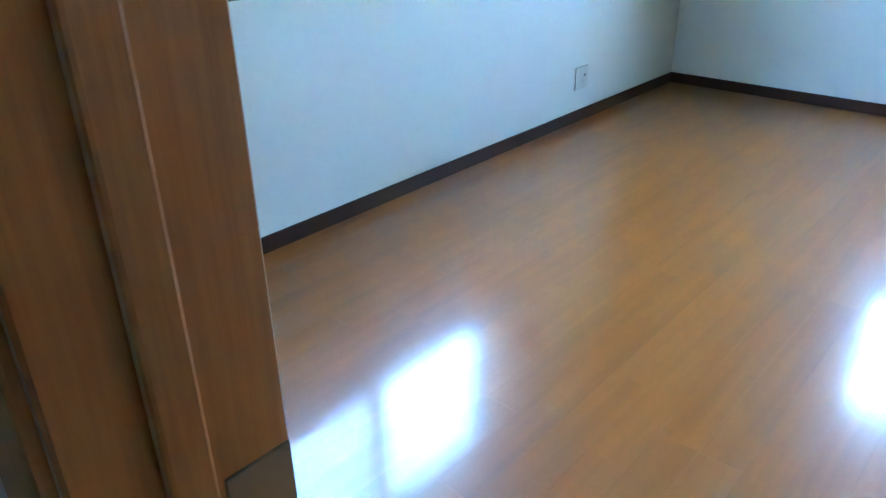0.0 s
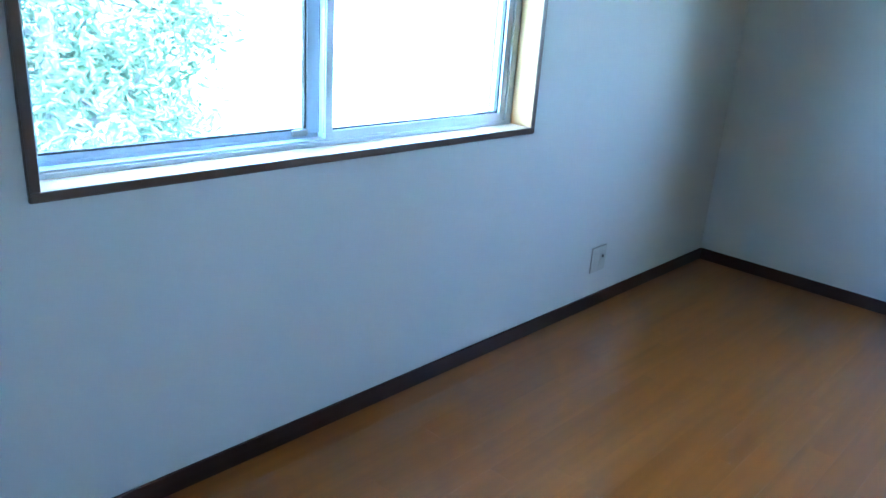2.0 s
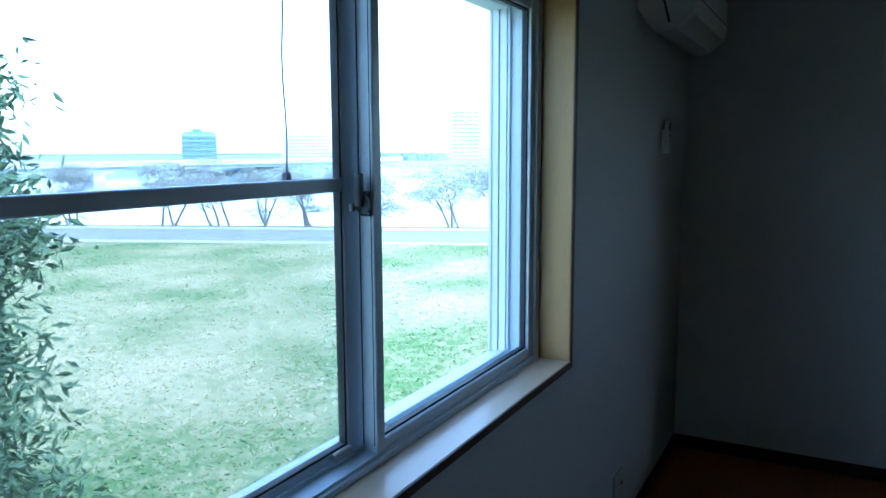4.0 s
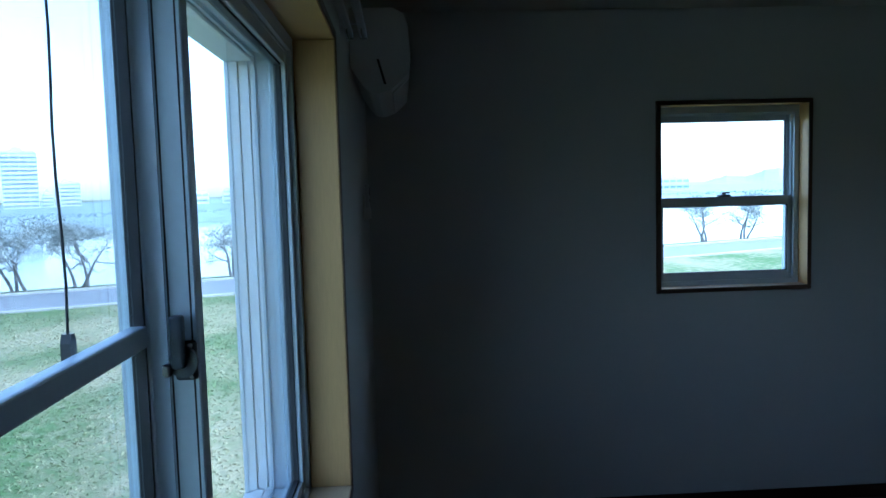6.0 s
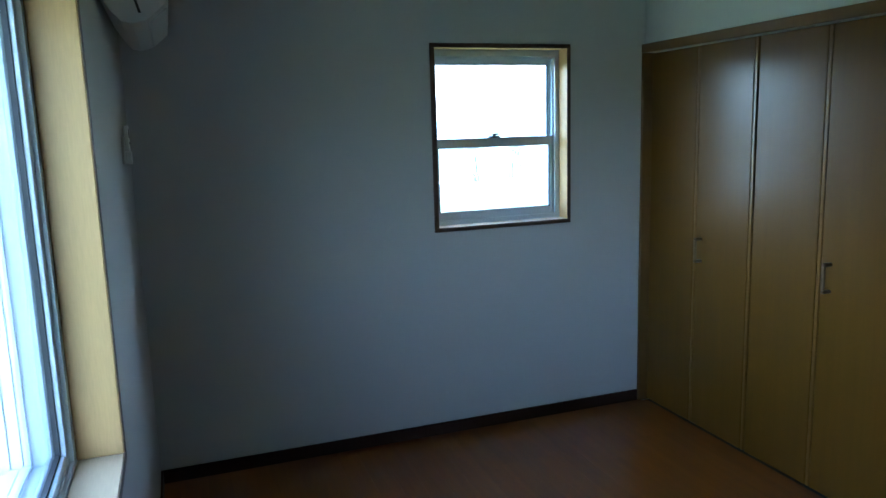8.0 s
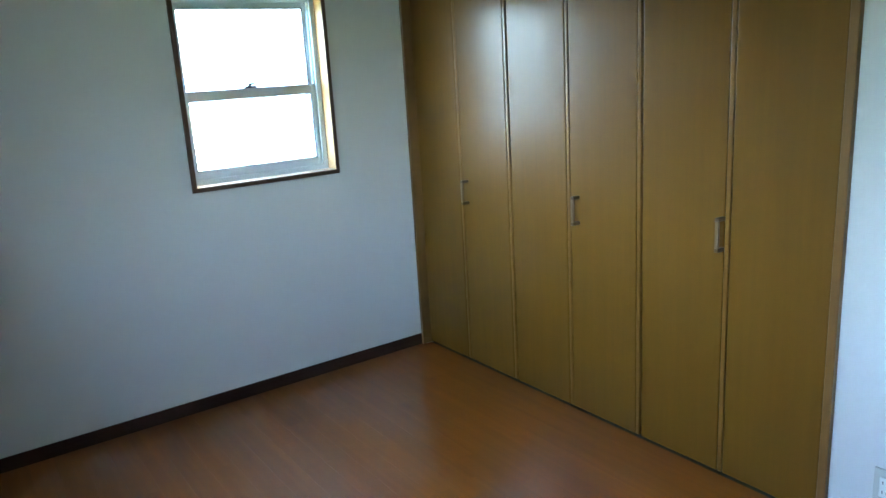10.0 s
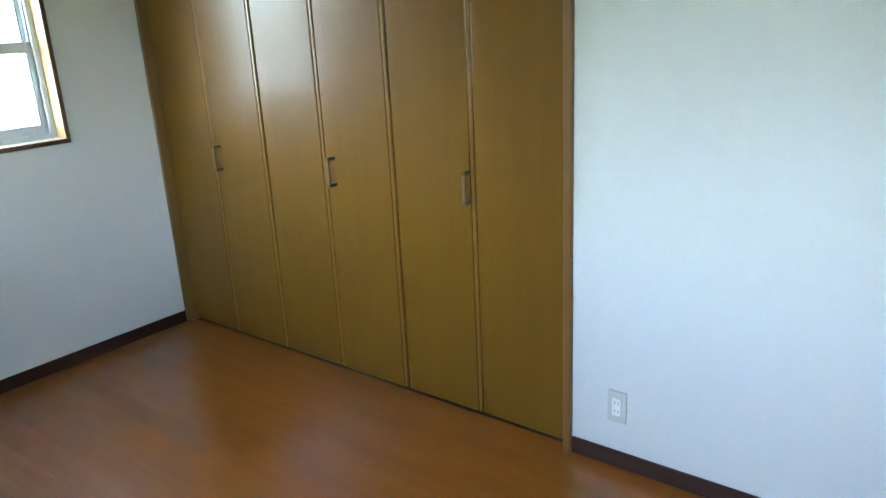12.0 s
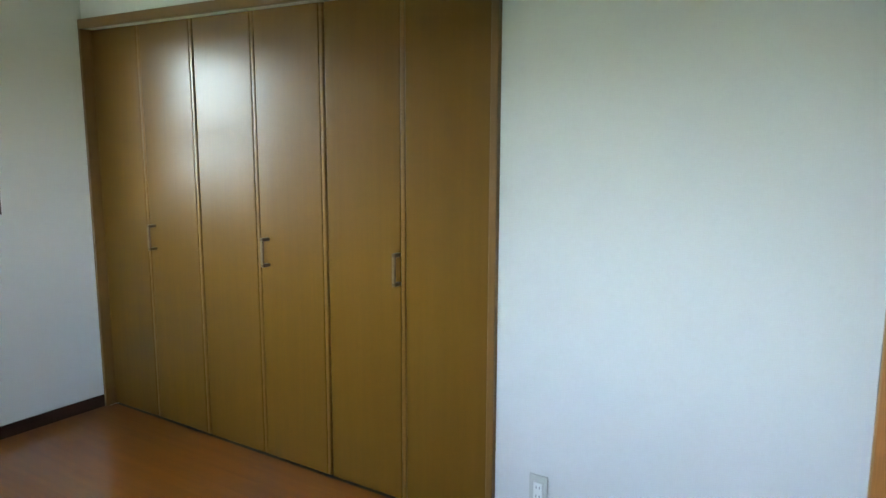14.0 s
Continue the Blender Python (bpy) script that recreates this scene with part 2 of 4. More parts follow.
def holed(name, along, u0, u1, v0, v1, p0, p1, hu0, hu1, hv0, hv1, mat, label):
    """A wall as four butted blocks round an opening; along is the axis the wall runs in."""
    bm = bmesh.new()
    for a0, a1, b0, b1 in ((u0, hu0, v0, v1), (hu1, u1, v0, v1), (hu0, hu1, hv1, v1), (hu0, hu1, v0, hv0)):
        if a1 - a0 > 1e-4 and b1 - b0 > 1e-4:
            if along == "x":
                box(bm, a0, p0, b0, a1, p1, b1)
            else:
                box(bm, p0, a0, b0, p1, a1, b1)
    return solid(name, bm, mat, label, "wall")


holed("wall_north", "x", XW - 0.11, OUT, -0.1, H, 0, OUT, BX0 - 0.004, BX1 + 0.004, BZ0 - 0.004, BZ1 + 0.004, M_WALL, "white embossed vinyl papered wall with a wide sliding window")
holed("wall_east", "y", YD - 0.75, 0, -0.1, H, 0, OUT, SY0 - 0.004, SY1 + 0.004, SZ0 - 0.004, SZ1 + 0.004, M_WALL, "white embossed vinyl papered wall with a small sash window")
holed("wall_south", "x", XW - 0.11, 0, -0.1, H, YD - 0.10, YD, CX0, CX1, -0.05, CZ, M_WALL, "white papered wall beside and above the closet")
holed("wall_west", "y", YD, 0, -0.1, H, XW - 0.11, XW, DY0 - 0.03, DY1 + 0.03, -0.05, DZ + 0.03, M_WALL, "white papered wall with the doorway")
solid("ceiling", boxes((-5.9, -3.5, H, OUT, OUT, H + 0.1)), M_CEIL, "plain white papered ceiling", "ceiling")
solid("closet_back", boxes((CX0 - 0.1, YD - 0.75, 0, OUT, YD - 0.68, H), (CX0 - 0.1, YD - 0.68, 0, CX0 - 0.03, YD - 0.1, H)), M_WALL, "plain white inner walls of the closet", "wall")
# hall beyond the doorway
solid("hall_wall", boxes((-5.9, -3.5, -0.1, -5.8, -0.9, H), (-5.8, -3.5, -0.1, XW - 0.11, -3.4, H), (-5.8, -1.0, -0.1, XW - 0.11, -0.9, H)), M_WALL, "plain white papered walls of the hall", "wall")
solid("hall_wall_inner", boxes((XW - 0.11, -3.4, -0.1, XW - 0.03, YD - 0.1, H)), M_WALL, "plain white papered wall of the hall", "wall")

# baseboards, butted at corners
BB, BT = 0.065, 0.010


def baseboard(x0, y0, x1, y1):
    bm = boxes((x0, y0, 0.0005, x1, y1, BB), bevel=0.0025, segments=2)
    return solid("baseboard", bm, M_BASE, "dark brown wooden baseboard along the wall", "baseboard")


baseboard(XW, -BT, 0, 0)
baseboard(-BT, YD + 0.024, 0, -BT)
baseboard(XW + 0.0, YD, CX0 - 0.026, YD + BT)
baseboard(XW, DY1 + 0.07, XW + BT, -BT)

# floor: sub floor and planks in rows along x
floor = solid("floor", boxes((-5.8, -3.4, -0.08, 0.0, 0.0, -0.012)), M_SUBFLOOR, "glossy orange-brown laminate floor of narrow boards", "floor")


def floor_planks():
    width, length, gap = 0.1012, 0.909, 0.0002
    rng = random.Random(4)
    shared = {}

    def plank_mesh(w, d):
        key = (round(w, 3), round(d, 3))
        if key not in shared:
            bm = boxes((0, 0, -0.012, w - gap, d - gap, 0.0))
            shared[key] = to_mesh("plank", bm, M_PLANK)
        return shared[key]

    y = 0.0
    row = 0
    while y > YD + 0.001:
        d = min(width, y - YD)
        x = 0.0
        first = [0.909, 0.303, 0.606][row % 3] if rng.random() < 0.8 else 0.45
        while x > XW - 1.36:
            w = min(first if x == 0.0 else length, x - (XW - 1.36))
            ob = new("plank", plank_mesh(w, d))
            ob.parent = floor
            ob.location = (x - w, y - d, 0)
            x -= w
        y -= d
        row += 1


# ---- window_1: wide two-sash sliding window ----
def window_big():
    w = thing("window_1", ((BX0 + BX1) / 2, 0, BZ0), "two-sash aluminium sliding window in a brown trimmed wooden lining, closed", "window", kind="structure")
    tr = 0.018
    # brown trim round the opening, 13 mm proud of the wall, its lip over the lining
    part("trim_bottom", boxes((BX0 - tr, -0.013, BZ0 - tr, BX1 + tr, 0.0, BZ0 - 0.0032), (BX0 - tr + 0.002, -0.0145, BZ0 - tr + 0.002, BX1 + tr - 0.002, -0.0118, BZ0 + 0.0055), bevel=0.002), M_TRIM, w)
    part("trim_top", boxes((BX0 - tr, -0.013, BZ1 + 0.0032, BX1 + tr, 0.0, BZ1 + tr), (BX0 - tr + 0.002, -0.0145, BZ1 - 0.0055, BX1 + tr - 0.002, -0.0118, BZ1 + tr - 0.002), bevel=0.002), M_TRIM, w)
    part("trim_side", boxes((BX0 - tr, -0.013, BZ0 - 0.003, BX0 - 0.0032, 0.0, BZ1 + 0.003), (BX0 - tr + 0.002, -0.0145, BZ0 + 0.0058, BX0 + 0.0055, -0.0118, BZ1 - 0.0058), bevel=0.002), M_TRIM, w)
    part("trim_side", boxes((BX1 + 0.0032, -0.013, BZ0 - 0.003, BX1 + tr, 0.0, BZ1 + 0.003), (BX1 - 0.0055, -0.0145, BZ0 + 0.0058, BX1 + tr - 0.002, -0.0118, BZ1 - 0.0058), bevel=0.002), M_TRIM, w)
    # pale wooden lining boards
    d = 0.086
    t = 0.016
    part("window_sill", boxes((BX0 - 0.003, -0.0115, BZ0 - 0.003, BX1 + 0.003, d, BZ0 + 0.006), bevel=0.002), M_SILL, w, "pale wooden window sill board")
    part("head_lining", boxes((BX0 - 0.003, -0.0115, BZ1 - 0.006, BX1 + 0.003, d, BZ1 + 0.003), bevel=0.002), M_LINING, w)
    for x0, x1 in ((BX0 - 0.003, BX0 + 0.006), (BX1 - 0.006, BX1 + 0.003)):
        part("side_lining", boxes((x0, -0.0115, BZ0 + 0.006, x1, d, BZ1 - 0.006), bevel=0.002), M_LINING, w, "pale wooden side lining")
    # aluminium outer frame with stepped tracks
    fx0, fx1, fz0, fz1 = BX0 + 0.004, BX1 - 0.004, BZ0 + 0.004, BZ1 - 0.004
    bm = bmesh.new()
    steps = ((d, 0.094, 0.022), (0.094, 0.134, 0.028), (0.134, 0.140, 0.036), (0.140, 0.166, 0.026), (0.166, 0.172, 0.036))
    for y0, y1, s in steps:
        s += t - 0.006
        low = s - 0.018
        box(bm, fx0, y0, fz0, fx1, y1, fz0 + low)
        box(bm, fx0, y0, fz1 - s, fx1, y1, fz1)
        box(bm, fx0, y0, fz0 + low, fx0 + s, y1, fz1 - s)
        box(bm, fx1 - s, y0, fz0 + low, fx1, y1, fz1 - s)
    part("window_frame", bm, M_ALU, w, "silver aluminium frame with stepped tracks")
    # storm-shutter guides: ribbed jambs, sill and head beyond the sashes
    for sx, e in ((1, fx1), (-1, fx0)):
        bm = bmesh.new()
        for y0, y1, s in ((0.172, 0.182, 0.022), (0.182, 0.186, 0.014), (0.186, 0.206, 0.024), (0.206, 0.210, 0.016), (0.210, 0.230, 0.027), (0.230, 0.238, 0.031)):
            box(bm, min(e, e - sx * s), y0, fz0, max(e, e - sx * s), y1, fz1)
        part("shutter_guide", bm, M_ALU_WHITE, w, "ribbed pale metal shutter guide")
    bm = bmesh.new()
    for y0, y1, s in ((0.172, 0.186, 0.022), (0.186, 0.192, 0.012), (0.192, 0.214, 0.018), (0.214, 0.238, 0.010)):
        box(bm, fx0 + 0.034, y0, fz0, fx1 - 0.034, y1, fz0 + s)
    part("shutter_sill", bm, M_ALU_WHITE, w)
    bm = boxes((fx0 + 0.034, 0.172, fz1 - 0.054, fx1 - 0.034, 0.240, fz1), bevel=0.003)
    part("shutter_head", bm, M_ALU_WHITE, w, "pale metal shutter box lip")

    def sash(name, x0, x1, y0, y1, stiles, label):
        z0, z1, rail, foot = fz0 + 0.018, fz1 - 0.030, 0.034, 0.024
        s0, s1 = stiles
        bm = bmesh.new()
        box(bm, x0, y0, z0, x0 + s0, y1, z1, bevel=0.002)
        box(bm, x1 - s1, y0, z0, x1, y1, z1, bevel=0.002)
        box(bm, x0 + s0, y0 + 0.002, z0, x1 - s1, y1 - 0.002, z0 + foot, bevel=0.002)
        box(bm, x0 + s0, y0 + 0.002, z1 - rail, x1 - s1, y1 - 0.002, z1, bevel=0.002)
        ob = part(name, bm, M_ALU, w, label)
        ym = (y0 + y1) / 2
        g = 0.004
        pane = part("pane", boxes((x0 + s0 - g, ym - 0.0025, z0 + foot - g, x1 - s1 + g, ym + 0.0025, z1 - rail + g)), M_GLASS, ob, "clear window glass")
        pane.visible_shadow = False
        bm = bmesh.new()
        a0, a1, c0, c1, k = x0 + s0, x1 - s1, z0 + foot, z1 - rail, 0.005
        for q in ((a0, c0, a0 + k, c1), (a1 - k, c0, a1, c1), (a0 + k, c0, a1 - k, c0 + k), (a0 + k, c1 - k, a1 - k, c1)):
            box(bm, q[0], ym - 0.008, q[1], q[2], ym + 0.008, q[3])
        part("gasket", bm, M_GASKET, ob)
        return ob

    inner = sash("inner_sash", -2.600, BX1 - 0.018, 0.095, 0.133, (0.028, 0.046), "sliding sash with a crescent lock")
    outer = sash("outer_sash", BX0 + 0.018, -2.566, 0.141, 0.165, (0.030, 0.068), "sliding sash with a middle rail")
    part("middle_rail", boxes((BX0 + 0.045, 0.143, 1.432, -2.633, 0.163, 1.458), bevel=0.003, segments=2), M_ALU, outer, "aluminium middle rail")
    # small guide block at the foot of the meeting stile
    part("guide_block", boxes((-2.690, 0.129, BZ0 + 0.030, -2.636, 0.1405, BZ0 + 0.050), bevel=0.003), M_PLATE, outer)
    # crescent lock on the meeting stile
    lx, ly, lz = -2.600, 0.110, 1.409
    bm = boxes((lx - 0.011, ly - 0.014, lz - 0.024, lx, ly + 0.012, lz + 0.024), bevel=0.004, segments=2)
    part("crescent_lock", bm, M_BLACK, inner, "black crescent lock with a turned lever")
    ring = [(ly + 0.017 * math.cos(a), lz + 0.019 * math.sin(a)) for a in [k * math.pi / 9 for k in range(18)]]
    bm = prism(bmesh.new(), ring, "x", lx - 0.017, lx - 0.011)
    box(bm, lx - 0.030, ly - 0.005, lz - 0.006, lx - 0.016, ly + 0.011, lz + 0.058, bevel=0.004, segments=3)
    part("lock_lever", bm, M_LEVER, inner, "dark grey lock lever")
    bm = boxes((lx - 0.034, ly + 0.010, lz - 0.014, lx - 0.022, ly + 0.020, lz + 0.001), bevel=0.003, segments=2)
    part("lock_tongue", bm, M_STEEL, inner, "small steel lock tongue")
    for z in (lz - 0.019, lz + 0.019):
        part("screw", tube(bmesh.new(), (lx - 0.011, ly - 0.008, z), (lx - 0.0125, ly - 0.008, z), 0.003, 0.0024, sides=10), M_STEEL, inner)
    for y in (0.101, 0.127):
        part("stile_groove", boxes((lx - 0.0004, y, fz0 + 0.035, lx + 0.001, y + 0.0022, fz1 - 0.035)), M_GASKET, inner)
    # roll netting beyond the left half, with its pull cord
    net = part("insect_net", boxes((fx0 + 0.05, 0.200, fz0 + 0.02, -2.546, 0.201, fz1 - 0.03)), M_NET, w, "grey insect netting")
    net.visible_shadow = False
    part("net_stile", boxes((-2.556, 0.192, fz0 + 0.022, -2.538, 0.206, fz1 - 0.035), bevel=0.002), M_ALU, w)
    cx, cy = -2.743, 0.184
    bm = bmesh.new()
    pts = [(cx + 0.0035 * math.sin(k * 1.3), cy, 1.470 + (fz1 - 0.03 - 1.470) * k / 9) for k in range(10)]
    for a, b in zip(pts, pts[1:]):
        tube(bm, a, b, 0.0016, sides=6)
    part("pull_cord", bm, M_CORD, w, "thin dark pull cord")
    bm = bmesh.new()
    prism(bm, [(cx - 0.008, 1.440), (cx + 0.008, 1.440), (cx + 0.007, 1.462), (cx + 0.004, 1.471), (cx - 0.004, 1.471), (cx - 0.007, 1.462)], "y", cy - 0.005, cy + 0.005)
    part("cord_tassel", bm, M_BLACK, w, "black plastic cord tassel")


window_big()


# ---- window_2: small single-hung sash window ----
def window_small():
    w = thing("window_2", (0, (SY0 + SY1) / 2, SZ0), "small single-hung aluminium window with brown trim, closed", "window", kind="structure")
    tr, d = 0.016, 0.075
    part("trim_bottom", boxes((-0.013, SY0 - tr, SZ0 - tr, 0, SY1 + tr, SZ0 - 0.0032), (-0.0145, SY0 - tr + 0.002, SZ0 - tr + 0.002, -0.0118, SY1 + tr - 0.002, SZ0 + 0.0055), bevel=0.002), M_TRIM, w)
    part("trim_top", boxes((-0.013, SY0 - tr, SZ1 + 0.0032, 0, SY1 + tr, SZ1 + tr), (-0.0145, SY0 - tr + 0.002, SZ1 - 0.0055, -0.0118, SY1 + tr - 0.002, SZ1 + tr - 0.002), bevel=0.002), M_TRIM, w)
    part("trim_side", boxes((-0.013, SY0 - tr, SZ0 - 0.003, 0, SY0 - 0.0032, SZ1 + 0.003), (-0.0145, SY0 - tr + 0.002, SZ0 + 0.0058, -0.0118, SY0 + 0.0055, SZ1 - 0.0058), bevel=0.002), M_TRIM, w)
    part("trim_side", boxes((-0.013, SY1 + 0.0032, SZ0 - 0.003, 0, SY1 + tr, SZ1 + 0.003), (-0.0145, SY1 - 0.0055, SZ0 + 0.0058, -0.0118, SY1 + tr - 0.002, SZ1 - 0.0058), bevel=0.002), M_TRIM, w)
    part("window_sill", boxes((-0.0115, SY0 - 0.003, SZ0 - 0.003, d, SY1 + 0.003, SZ0 + 0.006), bevel=0.002), M_SILL, w, "pale wooden sill board")
    part("head_lining", boxes((-0.0115, SY0 - 0.003, SZ1 - 0.006, d, SY1 + 0.003, SZ1 + 0.003), bevel=0.002), M_LINING, w)
    for y0, y1 in ((SY0 - 0.003, SY0 + 0.006), (SY1 - 0.006, SY1 + 0.003)):
        part("side_lining", boxes((-0.0115, y0, SZ0 + 0.006, d, y1, SZ1 - 0.006), bevel=0.002), M_LINING, w, "pale wooden side lining")
    y0, y1, z0, z1 = SY0 + 0.003, SY1 - 0.003, SZ0 + 0.003, SZ1 - 0.003
    bm = bmesh.new()
    for xa, xb, s in ((d, 0.092, 0.026), (0.092, 0.112, 0.034), (0.112, 0.132, 0.028), (0.132, 0.160, 0.038)):
        box(bm, xa, y0, z0, xb, y1, z0 + s)
        box(bm, xa, y0, z1 - s - 0.012, xb, y1, z1)
        box(bm, xa, y0, z0 + s, xb, y0 + s, z1 - s - 0.012)
        box(bm, xa, y1 - s, z0 + s, xb, y1, z1 - s - 0.012)
    part("window_frame", bm, M_ALU, w, "silver aluminium frame")
    zm = 1.513

    def sash(name, xa, xb, za, zb, low, high, label):
        a0, a1, s = y0 + 0.026, y1 - 0.026, 0.022
        bm = bmesh.new()
        box(bm, xa, a0, za, xb, a0 + s, zb, bevel=0.002)
        box(bm, xa, a1 - s, za, xb, a1, zb, bevel=0.002)
        box(bm, xa + 0.001, a0 + s, za, xb - 0.001, a1 - s, za + low, bevel=0.002)
        box(bm, xa + 0.001, a0 + s, zb - high, xb - 0.001, a1 - s, zb, bevel=0.002)
        ob = part(name, bm, M_ALU, w, label)
        xm = (xa + xb) / 2
        pane = part("pane", boxes((xm - 0.0025, a0 + s - 0.003, za + low - 0.003, xm + 0.0025, a1 - s + 0.003, zb - high + 0.003)), M_GLASS, ob, "clear window glass")
        pane.visible_shadow = False
        bm = bmesh.new()
        b0, b1, c0, c1, k = a0 + s, a1 - s, za + low, zb - high, 0.004
        for q in ((b0, c0, b0 + k, c1), (b1 - k, c0, b1, c1), (b0 + k, c0, b1 - k, c0 + k), (b0 + k, c1 - k, b1 - k, c1)):
            box(bm, xm - 0.007, q[0], q[1], xm + 0.007, q[2], q[3])
        part("gasket", bm, M_GASKET, ob)
        return ob

    low = sash("lower_sash", 0.092, 0.112, z0 + 0.028, zm + 0.020, 0.036, 0.046, "lower sliding sash")
    sash("upper_sash", 0.114, 0.132, zm - 0.020, z1 - 0.036, 0.030, 0.036, "upper fixed sash")
    ym = -1.752
    bm = boxes((0.074, ym - 0.030, zm + 0.020, 0.108, ym + 0.030, zm + 0.030), bevel=0.003)
    tube(bm, (0.09, ym, zm + 0.030), (0.09, ym, zm + 0.040), 0.011, sides=12)
    box(bm, 0.078, ym - 0.026, zm + 0.034, 0.090, ym + 0.004, zm + 0.043, bevel=0.002)
    part("sash_latch", bm, M_BLACK, low, "dark cam latch on the meeting rail")
    bm = boxes((0.080, SY0 + 0.030, 1.90, 0.091, SY0 + 0.042, 1.93), bevel=0.002)
    part("stop_block", bm, M_SOCKET, w)


window_small()


# ---- closet with three bifold doors ----
def closet():
    c = thing("closet_casing", ((CX0 + CX1) / 2, YD, 0), "brown wooden casing round the closet opening", "trim", kind="structure")
    f = 0.022
    part("side_casing", boxes((CX1 - 0.004, YD - 0.10, 0, -0.0005, YD + f, CZ), bevel=0.002), M_CLOSET_TRIM, c)
    part("side_casing", boxes((CX0 - 0.024, YD - 0.10, 0, CX0 + 0.004, YD + f, CZ), bevel=0.002), M_CLOSET_TRIM, c)
    part("head_casing", boxes((CX0 - 0.024, YD - 0.10, CZ + 0.0005, -0.0005, YD + f + 0.001, CZ + 0.046), bevel=0.002), M_CLOSET_TRIM, c)
    part("door_track", boxes((CX0 + 0.005, YD - 0.090, CZ - 0.008, CX1 - 0.005, YD - 0.056, CZ - 0.0005), bevel=0.001), M_GASKET, c, "dark closet door track")
    # closet floor in black, which paints the shade below the doors
    part("closet_shade_strip", boxes((CX0 + 0.005, YD - 0.66, -0.010, CX1 - 0.005, YD - 0.0315, -0.0012)), M_GASKET, c, "closet floor under the doors, blackened to paint the gap's shade")
    part("closet_sill", boxes((CX0 + 0.005, YD - 0.0313, -0.010, CX1 - 0.005, YD - 0.0004, -0.0004)), M_PLANK, c, "floor board running up to the closet doors")
    x0, x1 = CX0 + 0.005, CX1 - 0.005
    pw = (x1 - x0) / 6
    yf, th = YD - 0.030, 0.022
    hx = {0: -0.459, 1: -1.243, 2: -1.948}
    for n in range(3):
        b = x1 - 2 * n * pw                      # counted from the east wall
        door = thing("bifold_door", (b - pw, yf, 0.012), "pale brown wood-grain bifold closet door, shut, with a bowed handle", "closet door", "bifold closet doors")
        for k in range(2):
            pb, pa = b - k * pw, b - (k + 1) * pw
            ga = 0.0062 if k == 1 else 0.0030
            gb = 0.0062 if k == 0 else 0.0030
            pivot = Vector((pb if k == 0 else pa, yf, 0))
            skew = Matrix.Translation(pivot) @ Matrix.Rotation(radians((0.35 if k == 0 else -0.35) * (1, 0.6, 0.8)[n]), 4, "Z") @ Matrix.Translation(-pivot)
            e = pa + ga + 0.0165
            bm = boxes((e + 0.0028, yf - th, 0.0110, pb - gb, yf, CZ - 0.003), bevel=0.0035, segments=3)
            strip_bm = boxes((pa + ga, yf - th, 0.0110, e, yf - 0.0008, CZ - 0.003), bevel=0.003, segments=3)
            # black backing inside each panel, added to paint the joints' shade
            core = boxes((pa + ga + 0.004, yf - th + 0.004, 0.02, pb - gb - 0.01, yf - 0.0180, CZ - 0.02))
            for b_m in (bm, strip_bm, core):
                bmesh.ops.transform(b_m, matrix=skew, verts=b_m.verts)
            panel = part("panel", bm, M_PANEL, door)
            part("edge_strip", strip_bm, M_EDGE_LIT, panel, "rounded edge strip, paler to paint caught light")
            part("core", core, M_GASKET, panel)
            if pa < hx[n] < pb:
                handle_at(panel, hx[n], yf)


def handle_at(panel, x, y):
    """A bowed pull: two feet and a slim grip, drawn as one bent bar."""
    z0, z1, out = 0.884, 1.008, 0.042
    bm = bmesh.new()
    for z in (z0 + 0.006, z1 - 0.006):
        box(bm, x - 0.0085, y, z - 0.007, x + 0.0085, y + out, z + 0.007, bevel=0.003, segments=2)
    grip = boxes((x - 0.0065, y + out - 0.010, z0 + 0.012, x + 0.0065, y + out + 0.001, z1 - 0.012), bevel=0.003, segments=2)
    part("handle", bm, M_BRONZE, panel, "bronze handle feet")
    part("handle_grip", grip, M_GRIP, panel, "slim brown handle grip")


closet()


